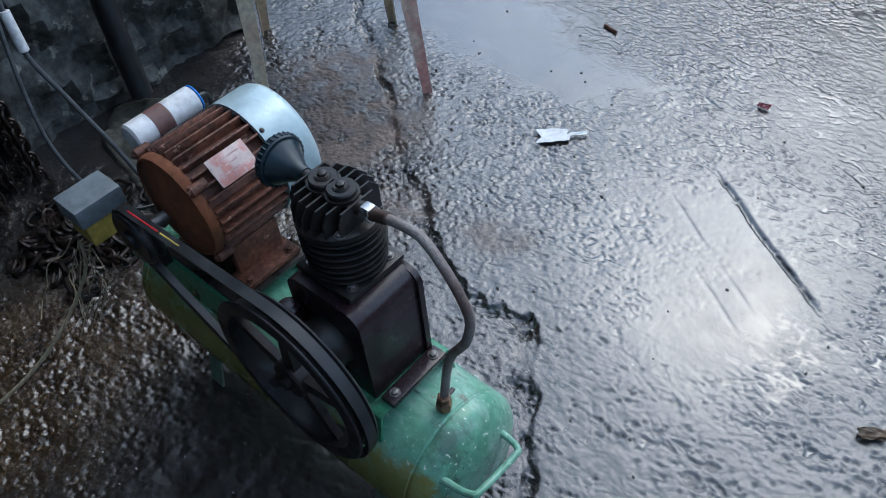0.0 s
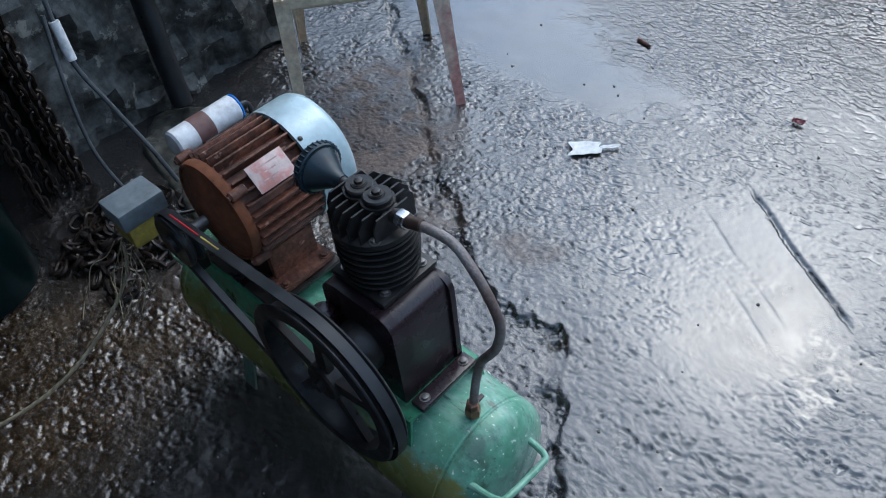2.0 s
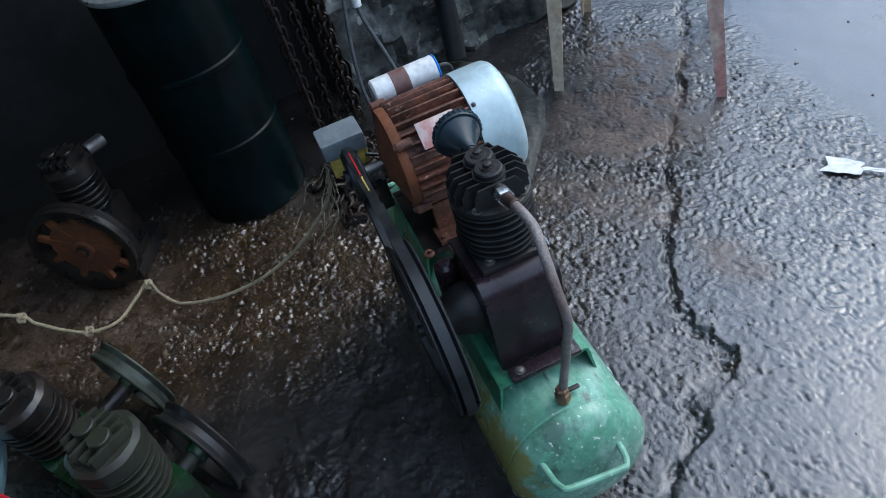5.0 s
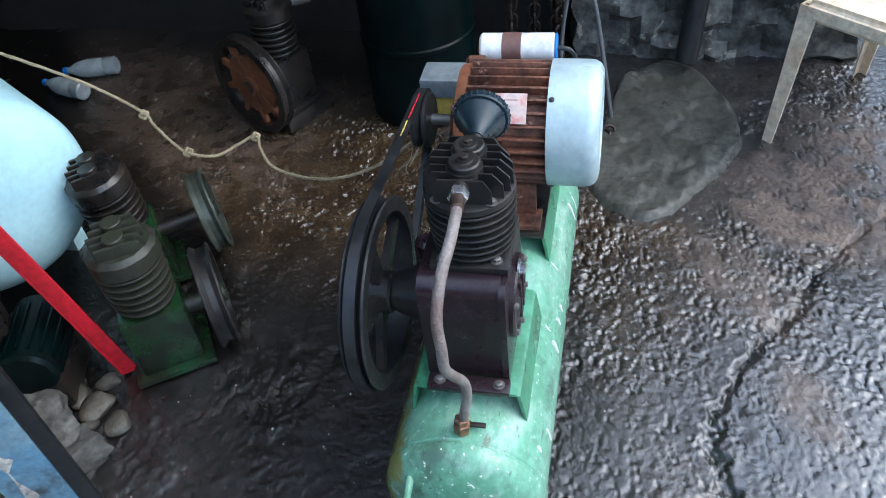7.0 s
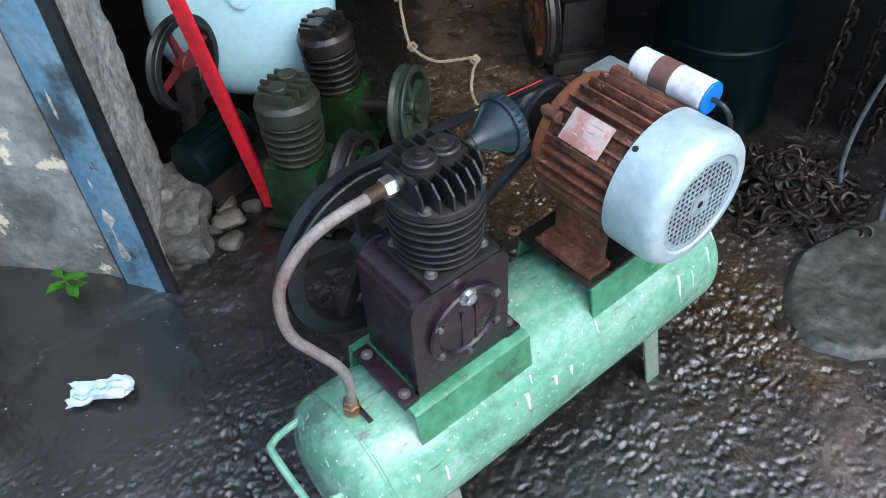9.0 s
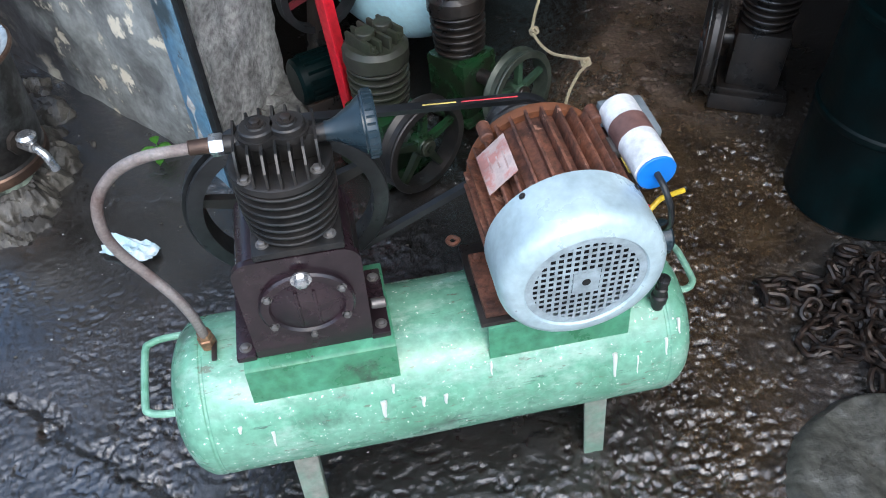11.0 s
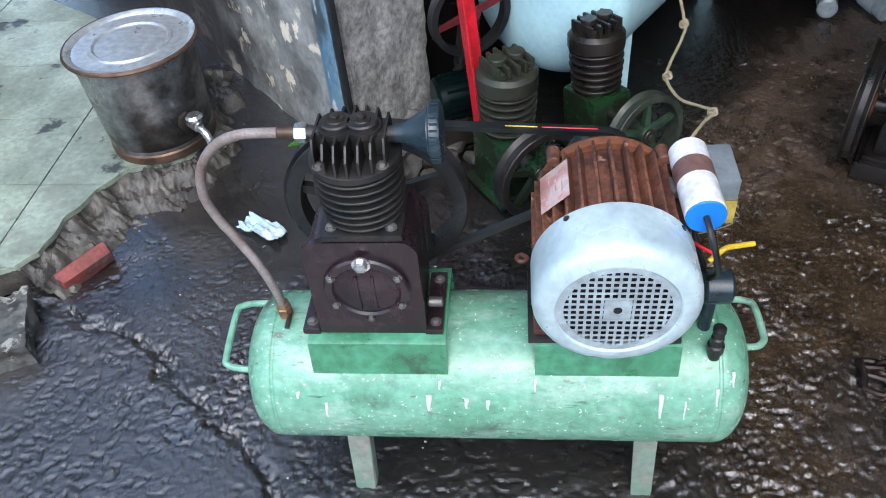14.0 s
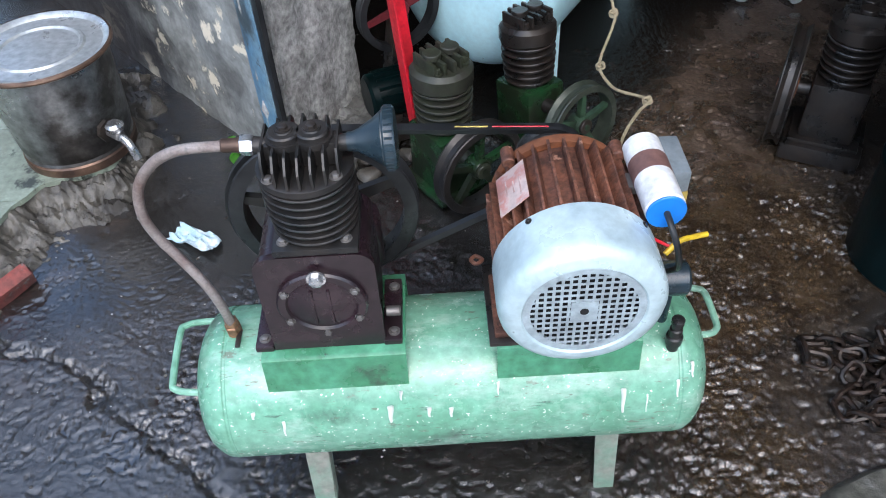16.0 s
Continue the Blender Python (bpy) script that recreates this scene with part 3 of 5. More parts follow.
    # tan patches; the last one paints light onto the far workshop floor
    tan = np.clip(np.maximum.reduce([blob(x, y, 0.64, -0.70, 0.17, 0.22, -35, 0.7), 0.8 * blob(x, y, 0.88, -0.86, 0.14, 0.20, -30, 0.8), 0.5 * blob(x, y, 0.36, -0.50, 0.10, 0.16, -50, 0.8), 0.15 * blob(x, y, -0.62, -0.78, 0.16, 0.22, 30, 0.9), 0.5 * blob(x, y, 0.02, -0.62, 0.10, 0.06, 20, 0.9), 0.42 * blob(x, y, 0.98, 1.20, 0.26, 0.62, -38, 0.5)])
                  * (0.7 + 0.6 * lattice(x, y, 0.035, 91)), 0, 1)
    streak = np.exp(-((v + 1.108) / 0.010) ** 2) * blob(x, y, -0.445, -0.93, 0.27, 0.27, 20, 0.3)
    # colour darkened in the pits
    oil_shade = np.maximum(oil_shade, 0.8 * hole * (1 - smooth) * np.maximum(yard, strip))
    oil_shade = np.maximum(oil_shade, streak * np.clip(0.7 + 0.8 * lattice(x, y, 0.02, 63), 0, 1))
    return h, dirt, smooth, oil_shade, tan


def spaced(lo, hi, fine):
    mid = np.arange(lo, hi, fine)
    left = lo - np.geomspace(fine * 1.5, 45, 80)[::-1]
    right = mid[-1] + np.geomspace(fine * 1.5, 45, 80)
    return np.concatenate([left, mid, right])


def build_ground():
    xs, ys = spaced(-1.30, 1.35, 0.0038), spaced(-2.20, 1.30, 0.0038)
    X, Y = np.meshgrid(xs, ys)
    h, dirt, smooth, oil_shade, tan = ground_fields(X, Y)
    n, m = len(xs), len(ys)
    verts = np.stack([X.ravel(), Y.ravel(), h.ravel()], -1)
    i = (np.arange(m - 1)[:, None] * n + np.arange(n - 1)[None, :]).ravel()
    faces = np.stack([i, i + 1, i + n + 1, i + n], -1)
    me = bpy.data.meshes.new("ground")
    me.from_pydata(verts.tolist(), [], faces.tolist())
    me.polygons.foreach_set("use_smooth", np.ones(len(faces), bool))
    for key, field in (("dirt", dirt), ("smooth", smooth), ("oil_shade", oil_shade), ("tan", tan)):
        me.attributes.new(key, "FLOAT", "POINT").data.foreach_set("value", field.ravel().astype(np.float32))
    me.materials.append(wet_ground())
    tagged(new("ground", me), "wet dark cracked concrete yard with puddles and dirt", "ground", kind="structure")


build_ground()


def level(x, y):
    return float(ground_fields(np.array([x]), np.array([y]))[0][0])


# ---------------------------------------------------------------- building
def structure(name, bm, material, label, category="wall"):
    return tagged(part(name, bm, material), label, category, kind="structure")


def rough_block(c, s, cuts, amount, size, seed):
    bm = bmesh.new()
    bmesh.ops.create_cube(bm, size=1, matrix=Matrix.Translation(c) @ Matrix.Diagonal((*s, 1)))
    long = max(s)
    for axis in range(3):
        n = max(1, int(cuts * s[axis] / long))
        if n > 1:
            es = [e for e in bm.edges if abs((e.verts[0].co - e.verts[1].co).normalized()[axis]) > 0.9]
            bmesh.ops.subdivide_edges(bm, edges=es, cuts=n, use_grid_fill=True)
    return roughen(bm, amount, size, seed)


def turned(bm, x, y, angle):
    bm.transform(pose(x, y, 0, 0, 0, angle))
    return bm


def soot(m):
    """A soot stain over the far stretch of the plaster, with a ragged edge."""
    nt = m.node_tree
    bsdf = nt.nodes["Principled BSDF"]
    colour = bsdf.inputs["Base Color"].links[0].from_socket
    coord = nt.nodes.new("ShaderNodeTexCoord")
    along = nt.nodes.new("ShaderNodeVectorMath")
    along.operation = "DOT_PRODUCT"
    along.inputs[1].default_value = (-0.665, 0.747, 0)
    nt.links.new(coord.outputs["Object"], along.inputs[0])
    n = nt.nodes.new("ShaderNodeTexNoise")
    n.inputs["Scale"].default_value, n.inputs["Detail"].default_value = 6.0, 8.0
    nt.links.new(coord.outputs["Object"], n.inputs["Vector"])
    add = nt.nodes.new("ShaderNodeMath")
    add.operation = "MULTIPLY_ADD"
    add.inputs[1].default_value = 0.7
    nt.links.new(n.outputs[0], add.inputs[0])
    nt.links.new(along.outputs["Value"], add.inputs[2])
    r = nt.nodes.new("ShaderNodeMapRange")
    r.inputs["From Min"].default_value, r.inputs["From Max"].default_value, r.inputs["To Max"].default_value = 1.74, 2.0, 0.93
    nt.links.new(add.outputs[0], r.inputs["Value"])
    x = nt.nodes.new("ShaderNodeMix")
    x.data_type = "RGBA"
    x.inputs["B"].default_value = (0.012, 0.010, 0.011, 1)
    nt.links.new(r.outputs[0], x.inputs["Factor"])
    nt.links.new(colour, x.inputs["A"])
    nt.links.new(x.outputs["Result"], bsdf.inputs["Base Color"])


soot(PLASTER)
structure("wall_plaster", turned(rough_block((1.30, -0.125, 1.15), (2.60, 0.25, 2.4), 100, 0.010, 0.12, 1.0), -0.455, 0.865, 131.7), PLASTER, "grimy dark plaster wall with flaking cream patches")
structure("wall_pier", turned(rough_block((0.185, 0.035, 1.15), (0.34, 0.07, 2.4), 80, 0.014, 0.07, 4.0), -0.382, 0.768, 63.4), CONCRETE, "rough grey concrete pier beside the workshop opening")
# back, east and west walls are added to darken the inside
structure("wall_back", box((0.3, 3.1, 1.2), (4.4, 0.2, 2.5), 0), DARK_WALL, "near-black wall added to close the back of the workshop")
structure("wall_east", rough_block((1.66, 1.50, 1.15), (0.3, 3.1, 2.4), 40, 0.02, 0.2, 3.0), DARK_WALL, "near-black side wall added to keep the workshop dark")
structure("wall_stone", rough_block((1.55, -0.48, 1.15), (0.42, 0.84, 2.4), 70, 0.05, 0.11, 7.0), ROCK, "damp rough dark stone wall by the yard")
structure("wall_west", box((-2.7, 1.2, 0.75), (0.2, 2.6, 1.6), 0), DARK_WALL, "near-black wall added beyond the tiled floor")
structure("wall_yard_far", box((0, -4.2, 0.6), (8.0, 0.2, 1.4), 0), CONCRETE, "plain concrete wall across the yard")
structure("wall_yard_west", box((-3.6, -2.3, 0.6), (0.2, 4.0, 1.4), 0), CONCRETE, "plain concrete wall at the yard's side")
structure("wall_yard_east", box((3.4, -2.3, 0.6), (0.2, 4.0, 1.4), 0), CONCRETE, "plain concrete wall at the yard's other side")
# out of view; its slanted edge sets how far skylight reaches in
structure("ceiling", add_plate(bmesh.new(), [(-0.58, 0.90), (-0.50, 0.62), (0.15, 0.12), (1.3, -0.45), (3.9, -0.45), (3.9, 3.2), (-2.3, 3.2), (-2.3, 2.75)], 0.12, Matrix.Translation((0, 0, 2.41))), DARK_WALL, "unseen near-black slab added to shade the workshop", "ceiling")



# ---------------------------------------------------------------- the compressor in the middle
def fins(bm, c, r_out, r_in, z0, z1, count, seg=40):
    """A round finned barrel standing upright."""
    x, y = c
    step = (z1 - z0) / count
    prof = [(0, 0)]
    for k in range(count):
        h = k * step
        ro = r_out * (0.93 + 0.07 * min(1, k / 3))
        prof += [(r_in, h), (r_in, h + step * 0.50), (ro, h + step * 0.58), (ro + 0.001, h + step * 0.78), (ro, h + step * 0.92), (r_in, h + step)]
    prof += [(0, z1 - z0)]
    return add_lathe(bm, prof, (x, y, z0), (x, y, z1), seg)


def flywheel(parent, c, radius, width, rim_mat, spoke_mat, name="flywheel", spokes=5, grooves=1, label=""):
    """A belt wheel whose axle runs along y, in its parent's frame."""
    x, y, z = c
    y0, y1 = (x, y - width / 2, z), (x, y + width / 2, z)
    w, R = width, radius
    prof = [(R * 0.84, 0), (R * 0.985, 0), (R, w * 0.06)]
    for g in range(grooves):
        a, b = w * (0.1 + 0.8 * g / grooves), w * (0.1 + 0.8 * (g + 1) / grooves)
        prof += [(R, a), (R * 0.93, a + (b - a) * 0.3), (R * 0.93, a + (b - a) * 0.7), (R, b)]
    prof += [(R, w * 0.94), (R * 0.985, w), (R * 0.84, w), (R * 0.84, 0)]
    rim = part(name, lathe(prof, y0, y1, 56), rim_mat, parent, label)
    part("hub", lathe([(0, 0), (R * 0.2, 0), (R * 0.22, w * 0.1), (R * 0.22, w * 0.9), (R * 0.2, w), (R * 0.07, w), (R * 0.07, w * 1.25), (0, w * 1.25)], (x, y - w * 0.6, z), (x, y + w * 0.6, z), 24), spoke_mat, rim)
    for k in range(spokes):
        a = 2 * math.pi * k / spokes + 0.4
        d = Vector((math.cos(a), 0, math.sin(a)))
        side = Vector((-d.z, 0, d.x))
        bm = bmesh.new()
        m = Matrix((( d.x, side.x, 0, x), (0, 0, 1, y), (d.z, side.z, 0, z), (0, 0, 0, 1)))
        add_plate(bm, [(R * 0.18, -R * 0.085), (R * 0.86, -R * 0.05), (R * 0.86, R * 0.05), (R * 0.18, R * 0.085)], w * 0.35, m @ Matrix.Translation((0, 0, -w * 0.17)))
        part("spoke", bm, spoke_mat, rim)
    return rim


def tank_surface(y):
    return 0.233 + math.sqrt(max(0.127 ** 2 - (y + 0.010) ** 2, 0))


def saddle(parent, x0, x1, top):
    """A bent bracket that stands on the tank."""
    t, ya, yb = 0.004, -0.092, 0.072
    prof = [(ya - 0.010, tank_surface(ya - 0.010) - 0.004), (ya, top - t), (ya + 0.006, top), (yb - 0.006, top), (yb, top - t), (yb + 0.010, tank_surface(yb + 0.010) - 0.004),
            (yb + 0.006, tank_surface(yb + 0.01) - 0.004), (yb - 0.005, top - t * 1.4), (ya + 0.005, top - t * 1.4), (ya - 0.006, tank_surface(ya - 0.01) - 0.004)]
    m = Matrix(((0, 0, 1, x0), (1, 0, 0, 0), (0, 1, 0, 0), (0, 0, 0, 1)))
    return part("saddle_bracket", add_plate(bmesh.new(), prof, x1 - x0, m), GREEN_DARK, parent, "green painted bent bracket, oily and chipped")


def compressor():
    root = thing("air_compressor", Matrix(), "mint green belt-driven air compressor on short legs, with rusty motor", "air compressor")
    # tank with domed ends
    r, xl, xr, dome = 0.127, -0.436, 0.396, 0.056
    prof = []
    for k in range(9):
        a = math.pi / 2 * k / 8
        prof.append((r * math.sin(a) ** 0.78, dome * (1 - math.cos(a))))
    length = xr - xl
    prof += [(r, dome + 0.004), (r - 0.0015, dome + 0.006), (r - 0.0015, dome + 0.009), (r, dome + 0.011)]
    for k in range(1, 24):
        prof.append((r, dome + 0.011 + (length - 2 * dome - 0.022) * k / 24))
    prof += [(r, length - dome - 0.011), (r - 0.0015, length - dome - 0.009), (r - 0.0015, length - dome - 0.006), (r, length - dome - 0.004)]
    for k in range(8, -1, -1):
        a = math.pi / 2 * k / 8
        prof.append((r * math.sin(a) ** 0.78, length - dome * (1 - math.cos(a))))
    tank = part("tank", lathe(prof, (xl, -0.010, 0.233), (xr, -0.010, 0.233), 64), TANK_PAINT, root, "mint green steel tank with white paint specks")
    # drips of white paint on the tank's front
    for x, y0, drop, w in ((0.243, -0.118, 0.045, 0.0045), (-0.118, -0.121, 0.030, 0.0055), (-0.058, -0.124, 0.018, 0.004), (-0.024, -0.125, 0.018, 0.004), (0.05, -0.105, 0.02, 0.0025),
                           (0.327, -0.113, 0.03, 0.003), (-0.10, -0.108, 0.015, 0.003), (-0.33, -0.120, 0.012, 0.004), (-0.285, -0.128, 0.03, 0.003), (0.35, -0.095, 0.025, 0.003), (0.28, -0.124, 0.035, 0.0016)):
        a0 = math.asin(min(1, max(-1, (-y0 - 0.010) / 0.127)))
        pts = []
        for k in range(6):
            a = a0 + drop / 0.127 * k / 5
            pts.append((x + 0.0006 * math.sin(k * 1.3), -0.010 - 0.1268 * math.sin(a), 0.233 + 0.1268 * math.cos(a)))
        part("paint_drip", tube(pts, w, seg=8, n=4, radius=lambda t, w=w: w * (1.0 - 0.6 * t) if t > 0.03 else w * 0.5), WHITE_DRIP, tank)
    # legs: flat bars that splay out
    for x in (-0.259, 0.240):
        for s in (-1, 1):
            bm = bmesh.new()
            foot = -0.010 + s * 0.110
            top = -0.010 + s * 0.078
            g = level(x, foot) - 0.003
            dirn = Vector((0, foot - top, g - 0.140))
            add_plate(bm, [(-0.020, 0), (0.020, 0), (0.018, dirn.length), (-0.017, dirn.length)], 0.005,
                      Matrix.Translation((x, top, 0.140)) @ Matrix((( 1, 0, 0, 0), (0, dirn.normalized().y, dirn.normalized().z, 0), (0, dirn.normalized().z, -dirn.normalized().y, 0), (0, 0, 0, 1))))
            add_plate(bm, [(0, -0.024), (0.004, -0.024), (0.004, 0), (0, 0)], dirn.length, Matrix.Translation((x + 0.016, top, 0.140)) @ Matrix(((1, 0, 0, 0), (0, s, dirn.normalized().y, 0), (0, 0, dirn.normalized().z, 0), (0, 0, 0, 1))))
            part("leg", bm, LEG_PAINT, root, "angle-iron leg, green paint worn grey")
    # carrying handles
    part("handle", tube([(-0.400, 0.062, 0.306), (-0.440, 0.060, 0.308), (-0.462, 0.054, 0.308), (-0.470, 0.040, 0.306), (-0.470, -0.045, 0.290), (-0.464, -0.060, 0.287), (-0.442, -0.066, 0.285), (-0.400, -0.068, 0.284)], 0.0058, n=5), GREEN, root)
    part("handle", tube([(0.352, 0.076, 0.300), (0.387, 0.076, 0.302), (0.409, 0.074, 0.300), (0.420, 0.062, 0.298), (0.424, 0.008, 0.290), (0.420, -0.006, 0.288), (0.405, -0.014, 0.287), (0.360, -0.014, 0.287)], 0.0058, n=5), GREEN, root)
    saddle(root, -0.302, -0.086, 0.388)
    saddle(root, 0.050, 0.268, 0.386)
    # pump
    for x in (-0.296, -0.104):
        part("crankcase_foot", box((x, -0.014, 0.394), (0.028, 0.125, 0.012), 0.003), MAROON, root)
    for x in (-0.296, -0.102):
        for y in (-0.060, 0.030):
            part("bolt", bolt((x, y, 0.400), (0, 0, 1), 0.0062, 0.006), STEEL, root)
    bm = bmesh.new()
    add_plate(bm, rounded(0.154, 0.196, 0.028, 6, True), 0.118, Matrix.Translation((-0.198, 0.052, 0.487)) @ FRONT)
    bmesh.ops.bevel(bm, geom=[e for e in bm.edges if e.calc_face_angle(0) > 0.8], offset=0.004, segments=2, affect="EDGES", clamp_overlap=True)
    case = part("crankcase", bm, MAROON, root, "glossy dark purple-brown crankcase")
    bm = add_plate(bmesh.new(), rounded(0.166, 0.192, 0.026, 6, True), 0.010, Matrix.Translation((-0.198, -0.064, 0.486)) @ FRONT)
    part("front_plate", bm, MAROON, case)
    cover = part("bearing_cover", lathe([(0.064, 0), (0.064, 0.007), (0.061, 0.010), (0.051, 0.010), (0.048, 0.006), (0.042, 0.008), (0.020, 0.012), (0, 0.012)], (-0.195, -0.073, 0.492), (-0.195, -0.2, 0.492), 40), MAROON, case)
    bm = bmesh.new()
    for dx in (-0.012, 0.012):
        add_box(bm, (-0.195 + dx, -0.084, 0.492), (0.005, 0.006, 0.070), 0.002)
    part("rib", bm, MAROON, cover)
    for k in range(6):
        a = radians(90 + 60 * k)
        part("bolt", bolt((-0.195 + 0.0565 * math.cos(a), -0.0815, 0.492 + 0.0565 * math.sin(a)), (0, -1, 0), 0.0048 if k else 0.0095, 0.006 if k else 0.011), STEEL if k else CHROME, cover)
    part("bearing_boss", lathe([(0.045, 0), (0.045, 0.02), (0.034, 0.05), (0.030, 0.06), (0, 0.06)], (-0.200, 0.050, 0.487), (-0.200, 0.2, 0.487), 28), IRON, case)
    part("breather", lathe([(0, 0), (0.019, 0), (0.020, 0.003), (0.020, 0.098), (0.018, 0.108), (0.011, 0.114), (0, 0.115)], (-0.134, 0.070, 0.425), (-0.134, 0.070, 1), 24), MAROON, case)
    part("oil_plug", cyl((-0.090, -0.045, 0.43), (-0.112, -0.045, 0.43), 0.008), STEEL, case)
    cx, cy = -0.190, -0.020
    bm = box((cx, cy, 0.591), (0.116, 0.112, 0.012), 0.004)
    part("cylinder_base", bm, IRON, root)
    for dx in (-0.043, 0.041):
        for dy in (-0.038, 0.038):
            part("bolt", bolt((cx + dx, cy + dy, 0.597), (0, 0, 1), 0.006, 0.007), STEEL, root)
    part("cylinder", fins(bmesh.new(), (cx, cy), 0.0615, 0.046, 0.597, 0.688, 7), IRON, root, "finned cast iron cylinder, grey edges worn")
    head = part("cylinder_head", lathe([(0, 0), (0.058, 0), (0.0625, 0.003), (0.0625, 0.012), (0.058, 0.014), (0, 0.014)], (cx, cy, 0.688), (cx, cy, 0.8), 40), IRON, root, "dark cast iron head with upright fins")
    part("head_block", box((cx, cy, 0.720), (0.092, 0.030, 0.036), 0.006), IRON, head)
    pad = [(0.017 + 0.0245 * math.cos(radians(a)), 0.0245 * math.sin(radians(a))) for a in range(-130, 131, 20)] + [(-0.018 - 0.0245 * math.cos(radians(a)), -0.0245 * math.sin(radians(a))) for a in range(-130, 131, 20)]
    part("valve_pad", add_plate(bmesh.new(), pad, 0.009, Matrix.Translation((cx, cy, 0.733))), IRON, head)
    for k in range(7):
        x = cx - 0.0465 + 0.0155 * k
        half = math.sqrt(max(0.0605 ** 2 - (x - cx) ** 2, 1e-5))
        bm = bmesh.new()
        add_plate(bm, [(-half, 0.012), (half, 0.012), (half * 0.99, 0.036), (half * 0.80, 0.050), (-half * 0.72, 0.050), (-half * 0.98, 0.034)], 0.0030,
                  Matrix(((0, 0, 1, x - 0.0015), (1, 0, 0, cy), (0, 1, 0, 0.690), (0, 0, 0, 1))))
        part("fin", bm, IRON, head)
    for x in (-0.208, -0.173):
        part("valve_cap", lathe([(0, 0), (0.021, 0), (0.021, 0.008), (0.019, 0.010), (0.012, 0.010), (0.011, 0.012), (0, 0.012)], (x, cy, 0.7405), (x, cy, 0.8), 28), IRON, head)
        part("bolt", bolt((x, cy, 0.7522), (0, 0, 1), 0.0066, 0.006), IRON_OILY, head)
    for dx in (-0.042, 0.042):
        for dy in (-0.036, 0.036):
            part("bolt", bolt((cx + dx, cy + dy, 0.702), (0, 0, 1), 0.006, 0.006), STEEL, head)
    part("outlet_stub", cyl((cx - 0.040, cy, 0.728), (-0.250, cy, 0.731), 0.011, seg=20), IRON, head)
    part("hex_nut", lathe([(0, 0), (0.0125, 0), (0.0135, 0.002), (0.0135, 0.014), (0.0125, 0.016), (0, 0.016)], (-0.248, cy, 0.731), (-0.4, cy, 0.738), 6), CHROME, head, "bright hexagonal nut")
    # delivery hose
    pipe = part("delivery_hose", tube([(-0.262, cy, 0.732), (-0.290, -0.024, 0.735), (-0.339, -0.026, 0.734), (-0.379, -0.020, 0.712), (-0.410, -0.017, 0.673), (-0.419, -0.020, 0.628), (-0.412, -0.018, 0.583),
                          (-0.393, -0.021, 0.544), (-0.370, -0.028, 0.500), (-0.359, -0.027, 0.455), (-0.357, -0.020, 0.415), (-0.357, -0.016, 0.392)], 0.0072, seg=14, n=10), HOSE, root, "grey-brown braided delivery hose")
    part("crimp", cyl((-0.262, cy, 0.732), (-0.288, -0.024, 0.7355), 0.0095, 0.009), BROWNED, pipe)
    part("brass_fitting", lathe([(0, 0), (0.010, 0), (0.010, 0.012), (0.013, 0.013), (0.013, 0.030), (0.011, 0.032), (0.011, 0.042), (0.008, 0.044), (0, 0.044)], (-0.357, -0.012, 0.352), (-0.357, -0.015, 0.45), 6), BRASS, root, "brass check valve with a small lever")
    part("lever", box((-0.348, -0.030, 0.368), (0.008, 0.034, 0.005), 0.002, Matrix()), IRON_OILY, root)
    # air filter
    part("inlet_stub", cyl((cx + 0.040, cy, 0.726), (-0.128, -0.021, 0.728), 0.011, seg=20), IRON, root)
    filt = part("air_filter", lathe([(0, 0), (0.012, 0), (0.013, 0.008), (0.015, 0.014), (0.027, 0.034), (0.035, 0.044), (0.035, 0.050), (0, 0.050)], (-0.132, -0.021, 0.728), (0, -0.021, 0.732), 36), BLACK_PLASTIC, root, "black plastic funnel-shaped air filter")
    bm = lathe([(0.028, 0), (0.0385, 0), (0.0400, 0.002), (0.0400, 0.012), (0.038, 0.015), (0.02, 0.016), (0, 0.016)], (-0.086, -0.021, 0.7295), (0, -0.021, 0.732), 36)
    for k in range(30):
        a = 2 * math.pi * k / 30
        add_box(bm, (-0.079, -0.021 + 0.0400 * math.cos(a), 0.7297 + 0.0400 * math.sin(a)), (0.010, 0.0025, 0.0025), 0.0006)
    part("filter_cap", bm, BLACK_PLASTIC, filt)
    # big wheel, motor wheel and belt
    wc, mc, yb = (-0.205, 0.132, 0.487), (0.148, 0.132, 0.563), 0.132
    flywheel(root, wc, 0.150, 0.036, GREY_RIM, IRON, spokes=5, label="black iron flywheel with a worn grey rim")
    mw = part("motor_pulley", lathe([(0, 0), (0.046, 0), (0.050, 0.003), (0.050, 0.008), (0.042, 0.014), (0.050, 0.022), (0.050, 0.028), (0.046, 0.031), (0.018, 0.031), (0.018, 0.038), (0, 0.038)], (mc[0], 0.116, mc[2]), (mc[0], 0.3, mc[2]), 32), GREY_RIM, root)
    d = math.hypot(mc[0] - wc[0], mc[2] - wc[2])
    base = math.atan2(mc[2] - wc[2], mc[0] - wc[0])
    R1, R2 = 0.1515, 0.0515
    off = math.acos((R1 - R2) / d)
    path = []
    for k in range(33):
        a = base + off + (2 * math.pi - 2 * off) * k / 32
        path.append((wc[0] + R1 * math.cos(a), wc[2] + R1 * math.sin(a)))
    for k in range(17):
        a = base - off + 2 * off * k / 16
        path.append((mc[0] + R2 * math.cos(a), mc[2] + R2 * math.sin(a)))
    bm = bmesh.new()
    rows = []
    for k, (x, z) in enumerate(path):
        px, pz = path[k - 1]
        nx, nz = path[(k + 1) % len(path)]
        t = Vector((nx - px, 0, nz - pz)).normalized()
